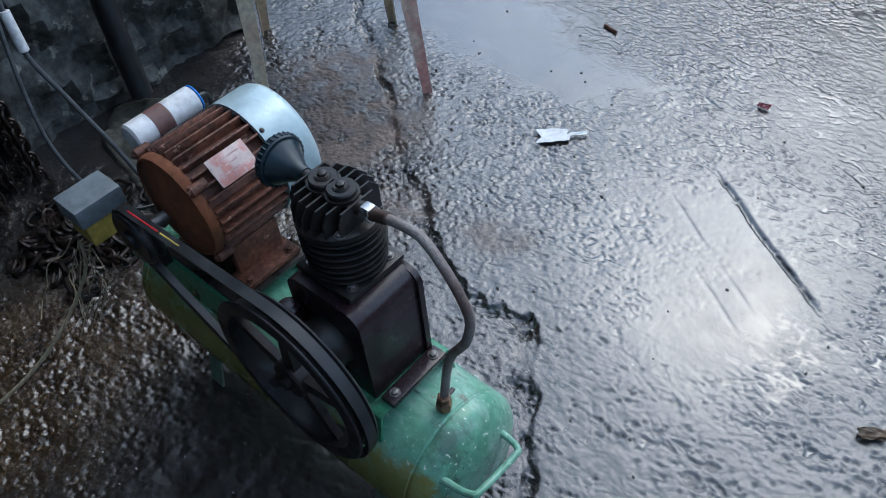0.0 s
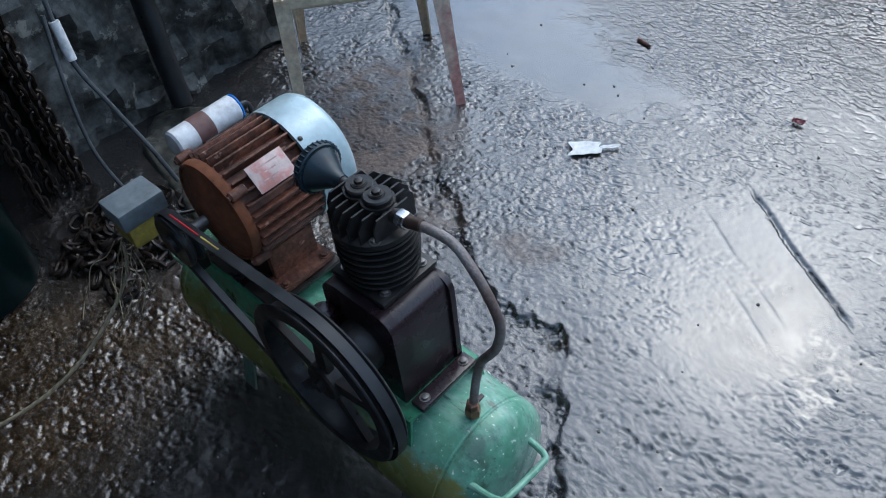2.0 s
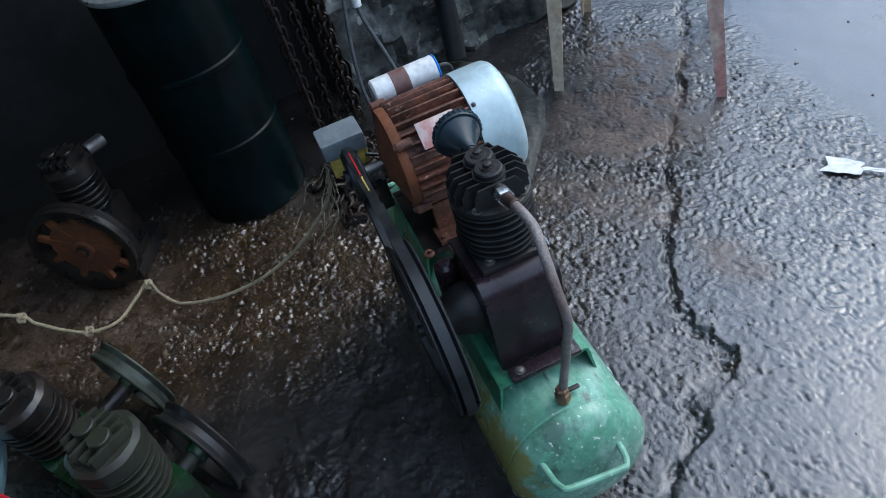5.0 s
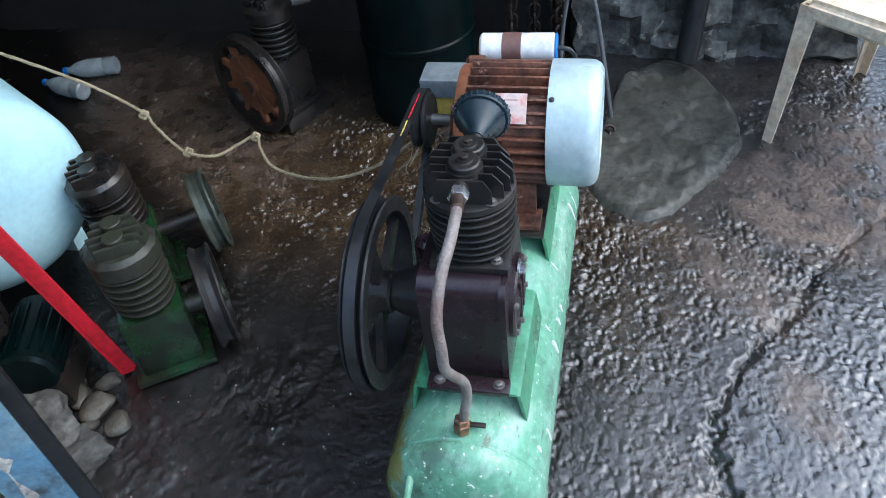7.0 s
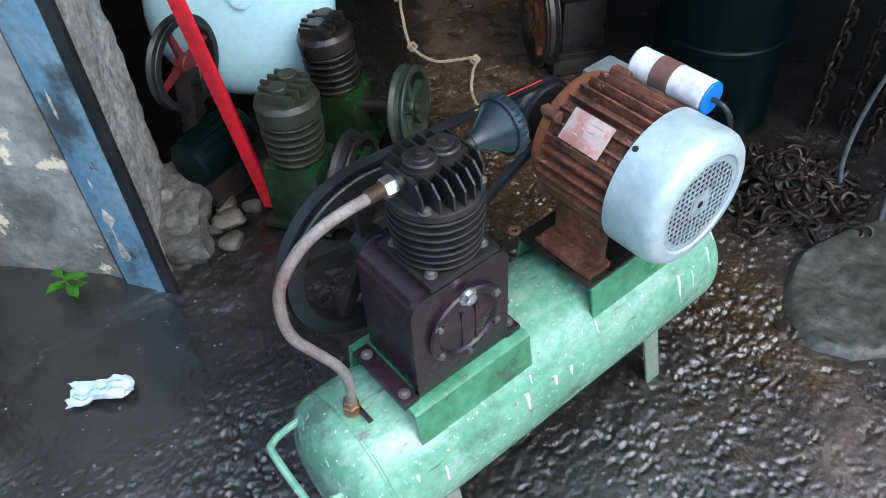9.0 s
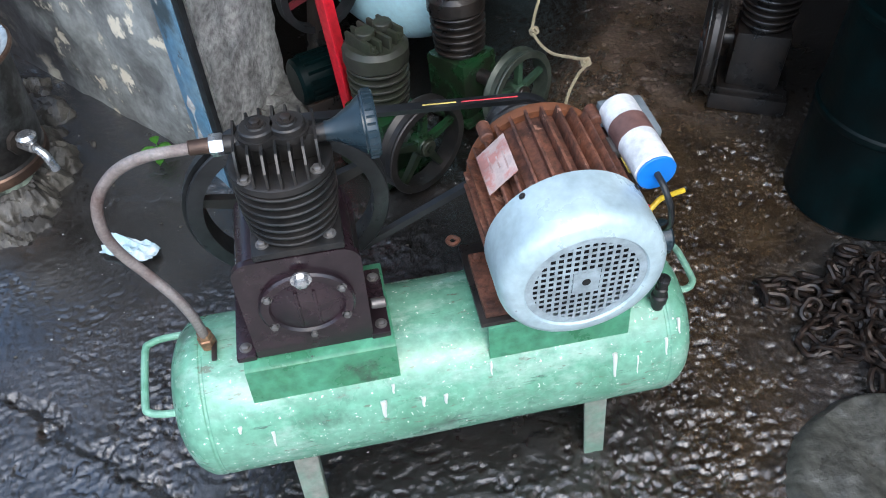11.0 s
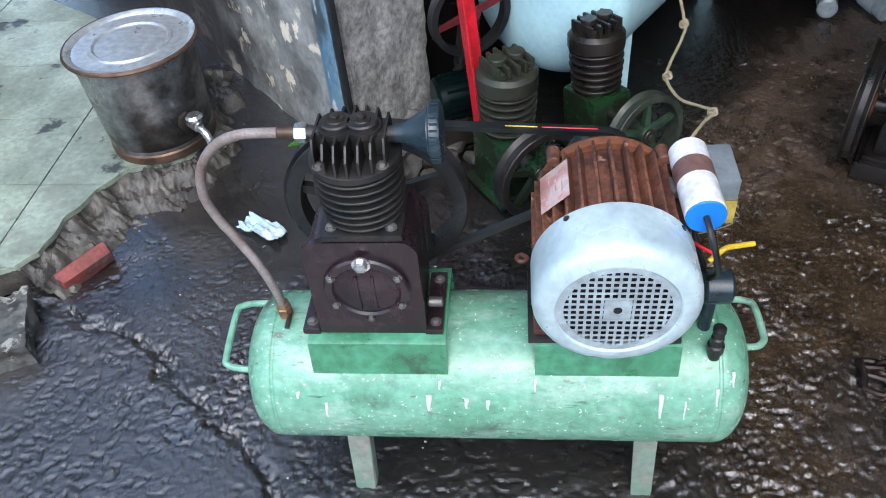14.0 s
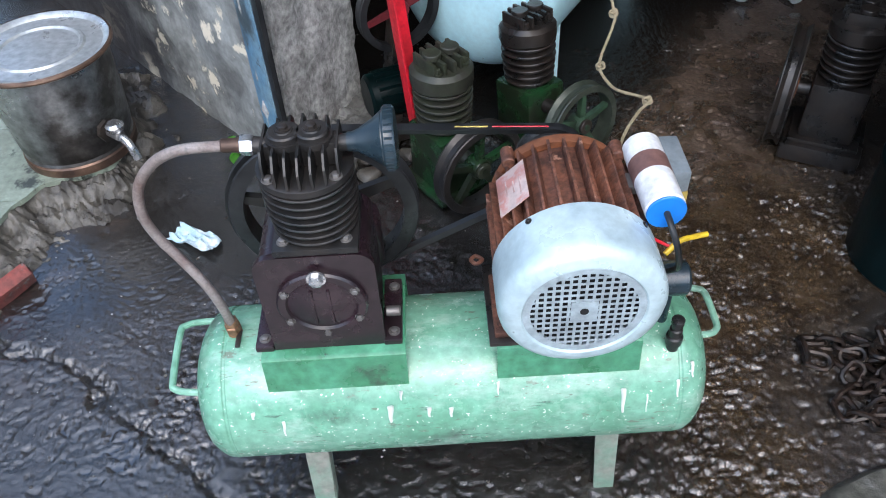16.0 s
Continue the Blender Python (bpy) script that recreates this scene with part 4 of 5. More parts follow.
        o = Vector((t.z, 0, -t.x))
        c = Vector((x, yb, z))
        rows.append([bm.verts.new(c + o * a + Vector((0, b, 0))) for a, b in ((0.004, -0.0085), (0.004, 0.0085), (-0.005, 0.006), (-0.005, -0.006))])
    for a, b in zip(rows, rows[1:] + rows[:1]):
        for k in range(4):
            j = (k + 1) % 4
            bm.faces.new((a[k], a[j], b[j], b[k]))
    belt = part("drive_belt", bm, BLACK_RUBBER, root, "black rubber V-belt with faded colour stripes")
    top0, top1 = Vector((path[0][0], yb, path[0][1])), Vector((path[-1][0], yb, path[-1][1]))
    n = Vector((path[0][0] - wc[0], 0, path[0][1] - wc[2])).normalized()
    for f0, f1, paint in ((0.74, 0.98, RED), (0.58, 0.72, YELLOW)):
        a, b = top0.lerp(top1, f0) + n * 0.0034, top0.lerp(top1, f1) + n * 0.0034
        part("belt_stripe", tube([a, a.lerp(b, 0.5), b], 0.0017, seg=8, n=4), paint, belt)
    # motor
    ax, az = 0.150, 0.563
    A = lambda y: (ax, y, az)
    body = part("motor", lathe([(0, 0), (0.086, 0), (0.088, 0.004), (0.088, 0.150), (0, 0.150)], A(-0.100), A(0.3), 48), RUST, root, "rusty brown finned electric motor")
    for k in range(30):
        a = 2 * math.pi * (k + 0.5) / 30
        deg = math.degrees(a) % 360
        if 243 < deg < 297:
            continue
        m = Matrix.Translation(A(0)) @ Matrix.Rotation(-a, 4, "Y")
        bm = box((0.0955, -0.028, 0), (0.022, 0.134, 0.0042), 0.0012, m)
        part("fin", bm, RUST, body)
    part("end_bell", lathe([(0.060, 0), (0.0975, 0), (0.099, 0.004), (0.099, 0.012), (0.097, 0.018), (0.093, 0.019), (0.092, 0.015), (0.086, 0.018), (0.045, 0.030), (0.034, 0.036), (0.020, 0.038), (0, 0.038)], A(0.040), A(0.3), 48), RUST_ORANGE, body, "orange rusted round end shield")
    part("shaft", cyl(A(0.07), A(0.118), 0.010), STEEL, body)
    for deg in (45, 135, 225, 315):
        a = radians(deg)
        px, pz = ax + 0.106 * math.cos(a), az + 0.106 * math.sin(a)
        part("tie_lug", add_bolt(cyl((px, 0.026, pz), (px, 0.056, pz), 0.0095, seg=14), (px, 0.056, pz), (0, 1, 0), 0.005, 0.005), RUST, body)
    fan = part("fan_cover", lathe([(0.098, 0.0), (0.1085, 0), (0.1085, 0.062), (0.107, 0.072), (0.102, 0.080), (0.094, 0.085), (0.083, 0.0865), (0.080, 0.0865), (0.078, 0.0845), (0.078, 0.081), (0.092, 0.080), (0.100, 0.074), (0.104, 0.06), (0.104, 0.0)],
                              A(-0.096), A(-0.5), 64), SILVER, body, "silver painted sheet-steel fan cover")
    # the cover's grille of square holes
    bm, rg, yf = bmesh.new(), 0.0690, -0.1785
    pitch = 0.0100
    n = int(rg / pitch) + 1
    for k in range(-n, n + 1):
        o = k * pitch
        if abs(o) < rg:
            half = math.sqrt(rg * rg - o * o)
            add_box(bm, (ax, yf, az + o), (2 * half, 0.0008, 0.0036), 0)
            add_box(bm, (ax + o, yf - 0.0003, az), (0.0036, 0.0008, 2 * half), 0)
    add_lathe(bm, [(0.0680, 0), (0.0800, 0), (0.0800, 0.0016), (0.0680, 0.0016), (0.0680, 0)], (ax, yf + 0.0006, az), (ax, -1, az), 64)
    add_plate(bm, [(0.024 * math.cos(2 * math.pi * k / 4 + math.pi / 4), 0.024 * math.sin(2 * math.pi * k / 4 + math.pi / 4)) for k in range(4)], 0.0020, Matrix.Translation((ax, yf + 0.0008, az)) @ FRONT)
    part("grille", bm, SILVER_FACE, fan, "perforated silver grille")
    # flat black discs stand in for the shade in the hole and behind the grille
    part("centre_hole", cyl(A(-0.1795), A(-0.1808), 0.0055, bev=0.0002), INSIDE_SHADE, fan)
    part("fan", lathe([(0, 0), (0.09, 0), (0.09, 0.003), (0, 0.003)], A(-0.148), A(-0.3), 32), INSIDE_SHADE, fan)
    for deg in (126, 40, 230, 310):
        a = radians(deg)
        part("screw", bolt((ax + 0.1083 * math.cos(a), -0.103, az + 0.1083 * math.sin(a)), (math.cos(a), 0, math.sin(a)), 0.0032, 0.003), IRON_OILY, fan)
    # nameplate on the shoulder of the motor
    a0 = radians(134.5)
    m = Matrix.Translation((ax + 0.1085 * math.cos(a0), -0.027, az + 0.1085 * math.sin(a0))) @ Matrix.Rotation(-(a0 - math.pi / 2), 4, "Y")
    plate = part("nameplate", box((0, 0, 0), (0.050, 0.074, 0.0016), 0.0006, m), LABEL_SILVER, body, "worn silver and red nameplate, unreadable")
    for k, (u, w) in enumerate(((0.014, 0.034), (0.003, 0.022), (-0.009, 0.030))):
        part("writing_bar", box((u, 0.006 * (k - 1), 0.0009), (0.0024, w, 0.0005), 0, m), FADED_PRINT, plate)
    # feet
    for s in (-1, 1):
        bm = box((ax + s * 0.078, -0.025, 0.405), (0.050, 0.120, 0.012), 0.003)
        part("motor_foot", add_box(bm, (ax + s * 0.062, -0.025, 0.440), (0.014, 0.100, 0.075), 0.003), RUST, body)
    part("base_plate", box((ax + 0.002, -0.012, 0.3925), (0.226, 0.160, 0.009), 0.002), IRON_OILY, root, "oily black base plate")
    for x in (ax - 0.092, ax + 0.092):
        for y in (-0.070, 0.022):
            part("bolt", bolt((x, y, 0.411), (0, 0, 1), 0.007, 0.007), RUST, body)
    part("adjusting_eye", tube([(0.040, 0.066, 0.412), (0.030, 0.074, 0.413), (0.022, 0.066, 0.413), (0.030, 0.058, 0.412)], 0.0035, closed=True, n=5), RUST, root)
    # capacitor along the motor's side
    c0, c1 = Vector((0.257, 0.040, 0.645)), Vector((0.260, -0.094, 0.645))
    d = (c1 - c0)
    cap = part("capacitor", cyl(c0, c1, 0.0262, seg=36, bev=0.004), WHITE_PLASTIC, root, "white motor capacitor with brown tape and blue cap")
    part("tape_band", lathe([(0.0258, 0), (0.0268, 0.0006), (0.0268, 0.034), (0.0258, 0.0346)], c0 + d * 0.30, c1, 36), BROWN_TAPE, cap)
    part("blue_cap", cyl(c1 - d * 0.005, c1 + d * 0.022, 0.0256, seg=36, bev=0.001), BLUE_PLASTIC, cap)
    part("bracket", box((0.236, -0.02, 0.630), (0.018, 0.03, 0.014), 0.002), STEEL, cap)
    part("wire", tube([c1, (0.262, -0.118, 0.640), (0.272, -0.128, 0.610), (0.286, -0.110, 0.560), (0.296, -0.070, 0.510), (0.300, -0.040, 0.475)], 0.0042), BLACK_RUBBER, cap)
    # switch box
    sw = part("switch_box", box((0.320, 0.126, 0.538), (0.072, 0.092, 0.040), 0.005), GREY_BOX, root, "grey plastic switch box with a yellow base")
    part("box_base", box((0.324, 0.124, 0.493), (0.068, 0.082, 0.046), 0.003), YELLOW, sw)
    part("mounting_arm", box((0.275, 0.095, 0.470), (0.11, 0.024, 0.020), 0.002), IRON_OILY, sw)
    part("mounting_post", box((0.236, 0.085, 0.432), (0.022, 0.022, 0.075), 0.002), IRON_OILY, sw)
    # pressure plug, safety valve
    part("pressure_switch", add_cyl(cyl((0.296, -0.030, 0.448), (0.338, -0.030, 0.448), 0.027, seg=28, bev=0.004), (0.312, -0.030, 0.350), (0.312, -0.030, 0.425), 0.010), BLACK_PLASTIC, root)
    part("safety_valve", lathe([(0, 0), (0.010, 0), (0.010, 0.014), (0.013, 0.016), (0.013, 0.030), (0.010, 0.033), (0.010, 0.048), (0.0075, 0.050), (0.0075, 0.060), (0.010, 0.062), (0.010, 0.070), (0, 0.074)], (0.322, -0.074, 0.338), (0.320, -0.078, 0.42), 16), IRON, root, "small steel safety valve")
    part("yellow_wire", tube([(0.300, -0.022, 0.492), (0.322, -0.010, 0.505), (0.346, 0.000, 0.502), (0.368, 0.006, 0.500)], 0.0042), YELLOW_WIRE, root)
    part("red_wire", tube([(0.272, 0.02, 0.500), (0.292, -0.005, 0.503), (0.312, -0.016, 0.498)], 0.0025), RED, root)
    part("wire", tube([(0.290, 0.09, 0.50), (0.296, 0.04, 0.47), (0.302, -0.01, 0.46)], 0.004), BLACK_RUBBER, root)


compressor()


# ---------------------------------------------------------------- spare pumps and what stands round the compressor
def pump(m, label, block, iron, wheel_rim, wheel_spoke, wheel_r=0.12, wheel_y=0.10, wheel_side=1, group="", scale=1.0, spokes=5):
    root = thing("compressor_pump", m @ Matrix.Diagonal((scale, scale, scale, 1)), label, "pump", group)
    bm = box((0, 0, 0.075), (0.10, 0.11, 0.13), 0.010)
    part("crankcase", bm, block, root)
    part("foot", box((0, 0, 0.006), (0.125, 0.14, 0.012), 0.003), block, root)
    part("cylinder", fins(bmesh.new(), (0, 0), 0.056, 0.042, 0.14, 0.235, 6, 32), iron, root)
    bm = lathe([(0, 0), (0.055, 0), (0.058, 0.004), (0.058, 0.030), (0.050, 0.038), (0, 0.040)], (0, 0, 0.235), (0, 0, 0.4), 28)
    head = part("cylinder_head", roughen(bm, 0.003, 0.02, 2.0), iron, root)
    for k in range(5):
        part("fin", box((-0.036 + 0.018 * k, 0.0, 0.282), (0.007, 0.086 - 0.01 * abs(k - 2), 0.026), 0.002), iron, head)
    for s in (-1, 1):
        part("valve_cap", cyl((s * 0.02, 0, 0.29), (s * 0.02, 0, 0.302), 0.017), iron, head)
    for dx, dy in ((-0.03, -0.03), (0.03, -0.03), (0.03, 0.03), (-0.03, 0.03)):
        part("bolt", bolt((dx, dy, 0.275), (0, 0, 1), 0.006, 0.012), iron, root)
    part("shaft", cyl((0, 0.05, 0.098), (0, wheel_y + 0.02, 0.098), 0.016), iron, root)
    flywheel(root, (0, wheel_y, 0.098), wheel_r, 0.034, wheel_rim, wheel_spoke, spokes=spokes)
    return root


pump(pose(0.0, 0.762, 0.0, 0, 0, -146), "grimy green pump with a spoked green wheel", DEEP_GREEN, OLIVE_IRON, IRON, DEEP_GREEN, 0.094, 0.105, group="spare pumps", scale=1.27)
pump(pose(0.237, 0.925, 0.005, 5, 0, -146), "black oily pump on a green block beside a tank", DEEP_GREEN, IRON_OILY, GREEN_RIM, GREEN_WORN, 0.088, 0.156, group="spare pumps", scale=1.22)


def blue_tank():
    root = thing("pressure_tank", Matrix(), "large pale blue steel pressure tank, scratched, on flat legs", "tank")
    r, z = 0.238, 0.34
    p0, p1 = Vector((0.065, 1.085, z)), Vector((0.66, 2.03, z))
    length = (p1 - p0).length
    prof = [(r * math.sin(math.pi / 2 * k / 8) ** 0.8, 0.09 * (1 - math.cos(math.pi / 2 * k / 8))) for k in range(9)] + [(r, length - 0.09)]
    prof += [(r * math.sin(math.pi / 2 * k / 8) ** 0.8, length - 0.09 * (1 - math.cos(math.pi / 2 * k / 8))) for k in range(8, -1, -1)]
    part("shell", lathe(prof, p0, p1, 56), LIGHT_BLUE, root)
    d = (p1 - p0).normalized()
    side = Vector((d.y, -d.x, 0))
    for f in (0.22, 0.8):
        for s in (-1, 1):
            q = p0 + d * length * f + side * 0.15 * s
            part("leg", box((q.x, q.y, 0.09), (0.05, 0.05, 0.20), 0.003), LIGHT_BLUE, root)
    q = p0 + d * 0.02
    part("valve", lathe([(0, 0), (0.022, 0), (0.022, 0.02), (0.028, 0.022), (0.028, 0.035), (0.012, 0.04), (0, 0.04)], (q.x + 0.02, q.y, z + 0.08), (q.x - 0.03, q.y - 0.12, z + 0.10), 18), LIGHT_BLUE, root)


blue_tank()


def teal_motor():
    root = thing("electric_motor", pose(-0.115, 0.99, 0.10, 0, 0, 20), "small dark teal electric motor with red pulley, on a block", "motor")
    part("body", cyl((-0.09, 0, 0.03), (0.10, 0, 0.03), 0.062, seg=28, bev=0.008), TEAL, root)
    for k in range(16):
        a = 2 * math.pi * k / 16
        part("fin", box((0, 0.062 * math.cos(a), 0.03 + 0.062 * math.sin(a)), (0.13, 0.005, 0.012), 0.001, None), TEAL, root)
    part("block", box((0, 0, -0.055), (0.17, 0.11, 0.09), 0.01), IRON_OILY, root)


teal_motor()
w = thing("belt_wheel", pose(-0.10, 1.06, 0.33, 0, 10, 28), "dull red spoked belt wheel with a black rim", "wheel")
flywheel(w, (0, 0, 0), 0.115, 0.03, BLACK_RUBBER, RED_DULL, name="rim", spokes=4)
part("stand", box((0, 0.0, -0.16), (0.04, 0.05, 0.30), 0.003), IRON_OILY, w)

# red steel bar that leans on the tank
bar = thing("steel_bar", Matrix(), "red painted steel angle bar leaning against the blue tank", "bar")
lo, hi = Vector((-0.060, 0.862, 0.0)), Vector((-0.150, 1.020, 0.98))
mm, ll = axes_to(lo, hi)
part("web", box((0, 0, ll / 2), (0.044, 0.008, ll), 0.002, mm), RED, bar)
part("flange", box((0.0205, 0.0205, ll / 2), (0.007, 0.032, ll), 0.002, mm), RED, bar)

# blue steel post in front of the plaster
post = thing("steel_post", Matrix(), "blue painted steel angle post, chipped, at the pier", "post")
mm = pose(-0.425, 0.812, 0, 0, 0, -57)
part("face", box((0.010, -0.006, 1.15), (0.100, 0.008, 2.34), 0.001, mm), BLUE_STEEL, post)
# black strip added for the dark gap between post and pier
part("return", box((0.076, -0.002, 1.15), (0.030, 0.012, 2.34), 0.001, mm), BLACK_RUBBER, post)
structure("wall_pier_foot", turned(rough_block((0.20, -0.03, 0.02), (0.30, 0.12, 0.12), 26, 0.022, 0.06, 9.0), -0.382, 0.768, 63.4), DAMP_CONCRETE, "broken concrete foot of the pier")


# black pump with the orange wheel
pm = pump(pose(0.985, 0.805, 0.045, 0, 0, 62), "oily black pump with a rust-orange slotted wheel", IRON_OILY, IRON_OILY, IRON_OILY, RUST_ORANGE, 0.128, 0.10, group="spare pumps", scale=1.2, spokes=9)
part("block", box((0, 0, -0.018), (0.15, 0.16, 0.040), 0.004), IRON_OILY, pm)
part("wheel_web", lathe([(0.02, 0), (0.080, 0), (0.080, 0.008), (0.02, 0.008)], (0, 0.096, 0.098), (0, 1, 0.098), 40), RUST_ORANGE, pm)
part("outlet_pipe", cyl((-0.03, -0.05, 0.262), (-0.055, -0.09, 0.262), 0.016), STEEL, pm)

# teal drum in the dark
br = thing("drum", pose(1.065, 0.385, 0.0), "dark teal steel drum with a grey lid, standing in the dark", "drum")
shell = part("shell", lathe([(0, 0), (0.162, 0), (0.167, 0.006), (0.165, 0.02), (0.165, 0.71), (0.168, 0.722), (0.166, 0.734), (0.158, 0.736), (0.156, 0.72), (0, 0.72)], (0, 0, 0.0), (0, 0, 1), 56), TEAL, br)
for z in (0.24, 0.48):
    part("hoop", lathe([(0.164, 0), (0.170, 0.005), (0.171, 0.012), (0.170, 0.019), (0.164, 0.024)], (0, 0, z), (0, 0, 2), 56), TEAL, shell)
part("lid", lathe([(0.150, 0), (0.172, 0), (0.175, 0.006), (0.172, 0.014), (0.160, 0.016), (0.150, 0.010), (0.05, 0.012), (0, 0.014)], (0, 0, 0.728), (0, 0, 2), 48), LID, br, "grey steel lid")


def stone():
    outline = [(0.53, -0.27), (0.575, -0.20), (0.66, -0.137), (0.80, -0.125), (1.0, -0.17), (1.20, -0.22), (1.32, -0.36), (1.16, -0.50), (0.92, -0.555), (0.75, -0.49), (0.63, -0.405), (0.555, -0.345)]
    edge = [Vector((p.x, p.y, 0)) for p in curve_points([(x, y, 0) for x, y in outline], 18, True)]
    mid = Vector((0.90, -0.33, 0))
    bm = bmesh.new()
    rings = []
    steps = [1.03, 1.015, 1.0, 0.99, 0.975, 0.955, 0.93] + [0.90 * (1 - k / 30) for k in range(30)]
    for f in steps:
        row = []
        for p in edge:
            q = mid + (p - mid) * f
            n1, n2 = noise.fractal(q * 7, 0.8, 2.1, 3), noise.fractal(q * 22, 0.7, 2.1, 2)
            rise = min(1, max(0, (1.02 - f) / 0.10)) ** 0.55
            row.append(bm.verts.new((q.x + 0.008 * n1, q.y + 0.008 * noise.noise(q * 11), -0.02 + rise * (0.042 + 0.014 * n1) + 0.0035 * n2)))
        rings.append(row)
    for a, b in zip(rings, rings[1:]):
        for k in range(len(a)):
            j = (k + 1) % len(a)
            bm.faces.new((a[k], a[j], b[j], b[k]))
    bm.faces.new(rings[-1])
    ob = part("boulder", bm, STONE)
    tagged(ob, "low flat wet grey stone set in the ground", "stone")


stone()


def chair():
    root = thing("plastic_chair", Matrix(), "cream plastic chair with tapered legs, red-stained at one foot", "chair")
    feet = {"a": (0.895, -0.612), "b": (0.568, -0.990), "c": (1.253, -0.895), "d": (0.930, -1.205)}
    cx, cy, top = 0.912, -0.925, 0.40
    for key, (x, y) in feet.items():
        g = level(x, y) - 0.004
        tx, ty = cx + (x - cx) * 0.90, cy + (y - cy) * 0.90
        mm, ll = axes_to((x, y, g), (tx, ty, top))
        inward = math.atan2(cy - y, cx - x)
        bm = bmesh.new()
        rot = mm.to_3x3().inverted() @ Vector((math.cos(inward), math.sin(inward), 0))
        turn = Matrix.Rotation(math.atan2(rot.y, rot.x) - math.pi / 4, 4, "Z")
        for u, v, su, sv in ((0.0, 0.0, 0.040, 0.007), (-0.0165, 0.0165, 0.007, 0.040)):
            vs = bmesh.ops.create_cube(bm, size=1, matrix=mm @ turn @ Matrix.Translation((u, v, ll / 2)) @ Matrix.Diagonal((su, sv, ll, 1)))["verts"]
        for v in bm.verts:
            f = max(0, min(1, (v.co.z - g) / (top - g)))
            axis = Vector((x, y, g)).lerp(Vector((tx, ty, top)), f)
            k = 0.70 + 0.50 * f
            v.co = Vector((axis.x + (v.co.x - axis.x) * k, axis.y + (v.co.y - axis.y) * k, v.co.z))
        part("leg", bm, CREAM_STAINED if key == "b" else CREAM, root, "cream leg stained red near its foot" if key == "b" else "")
    order = ["b", "a", "c", "d"]
    rim = [(cx + (feet[k][0] - cx) * 0.96, cy + (feet[k][1] - cy) * 0.96) for k in order]
    bm = add_plate(bmesh.new(), rim, 0.055, Matrix.Translation((0, 0, top - 0.035)))
    bmesh.ops.bevel(bm, geom=[e for e in bm.edges], offset=0.014, segments=3, affect="EDGES", clamp_overlap=True)
    part("seat", bm, CREAM, root)
    c, d = Vector((*rim[2], top)), Vector((*rim[3], top))
    bm = bmesh.new()
    for f in (0.02, 0.26, 0.5, 0.74, 0.98):
        q = c.lerp(d, f)
        add_tube(bm, [q, q + Vector((0.05, -0.02, 0.2)), q + Vector((0.09, -0.035, 0.42))], 0.016, seg=8, n=4)
    add_tube(bm, [c + Vector((0.09, -0.035, 0.42)), c.lerp(d, 0.5) + Vector((0.11, -0.04, 0.45)), d + Vector((0.09, -0.035, 0.42))], 0.022, seg=8, n=6)
    part("backrest", bm, CREAM, root)


chair()


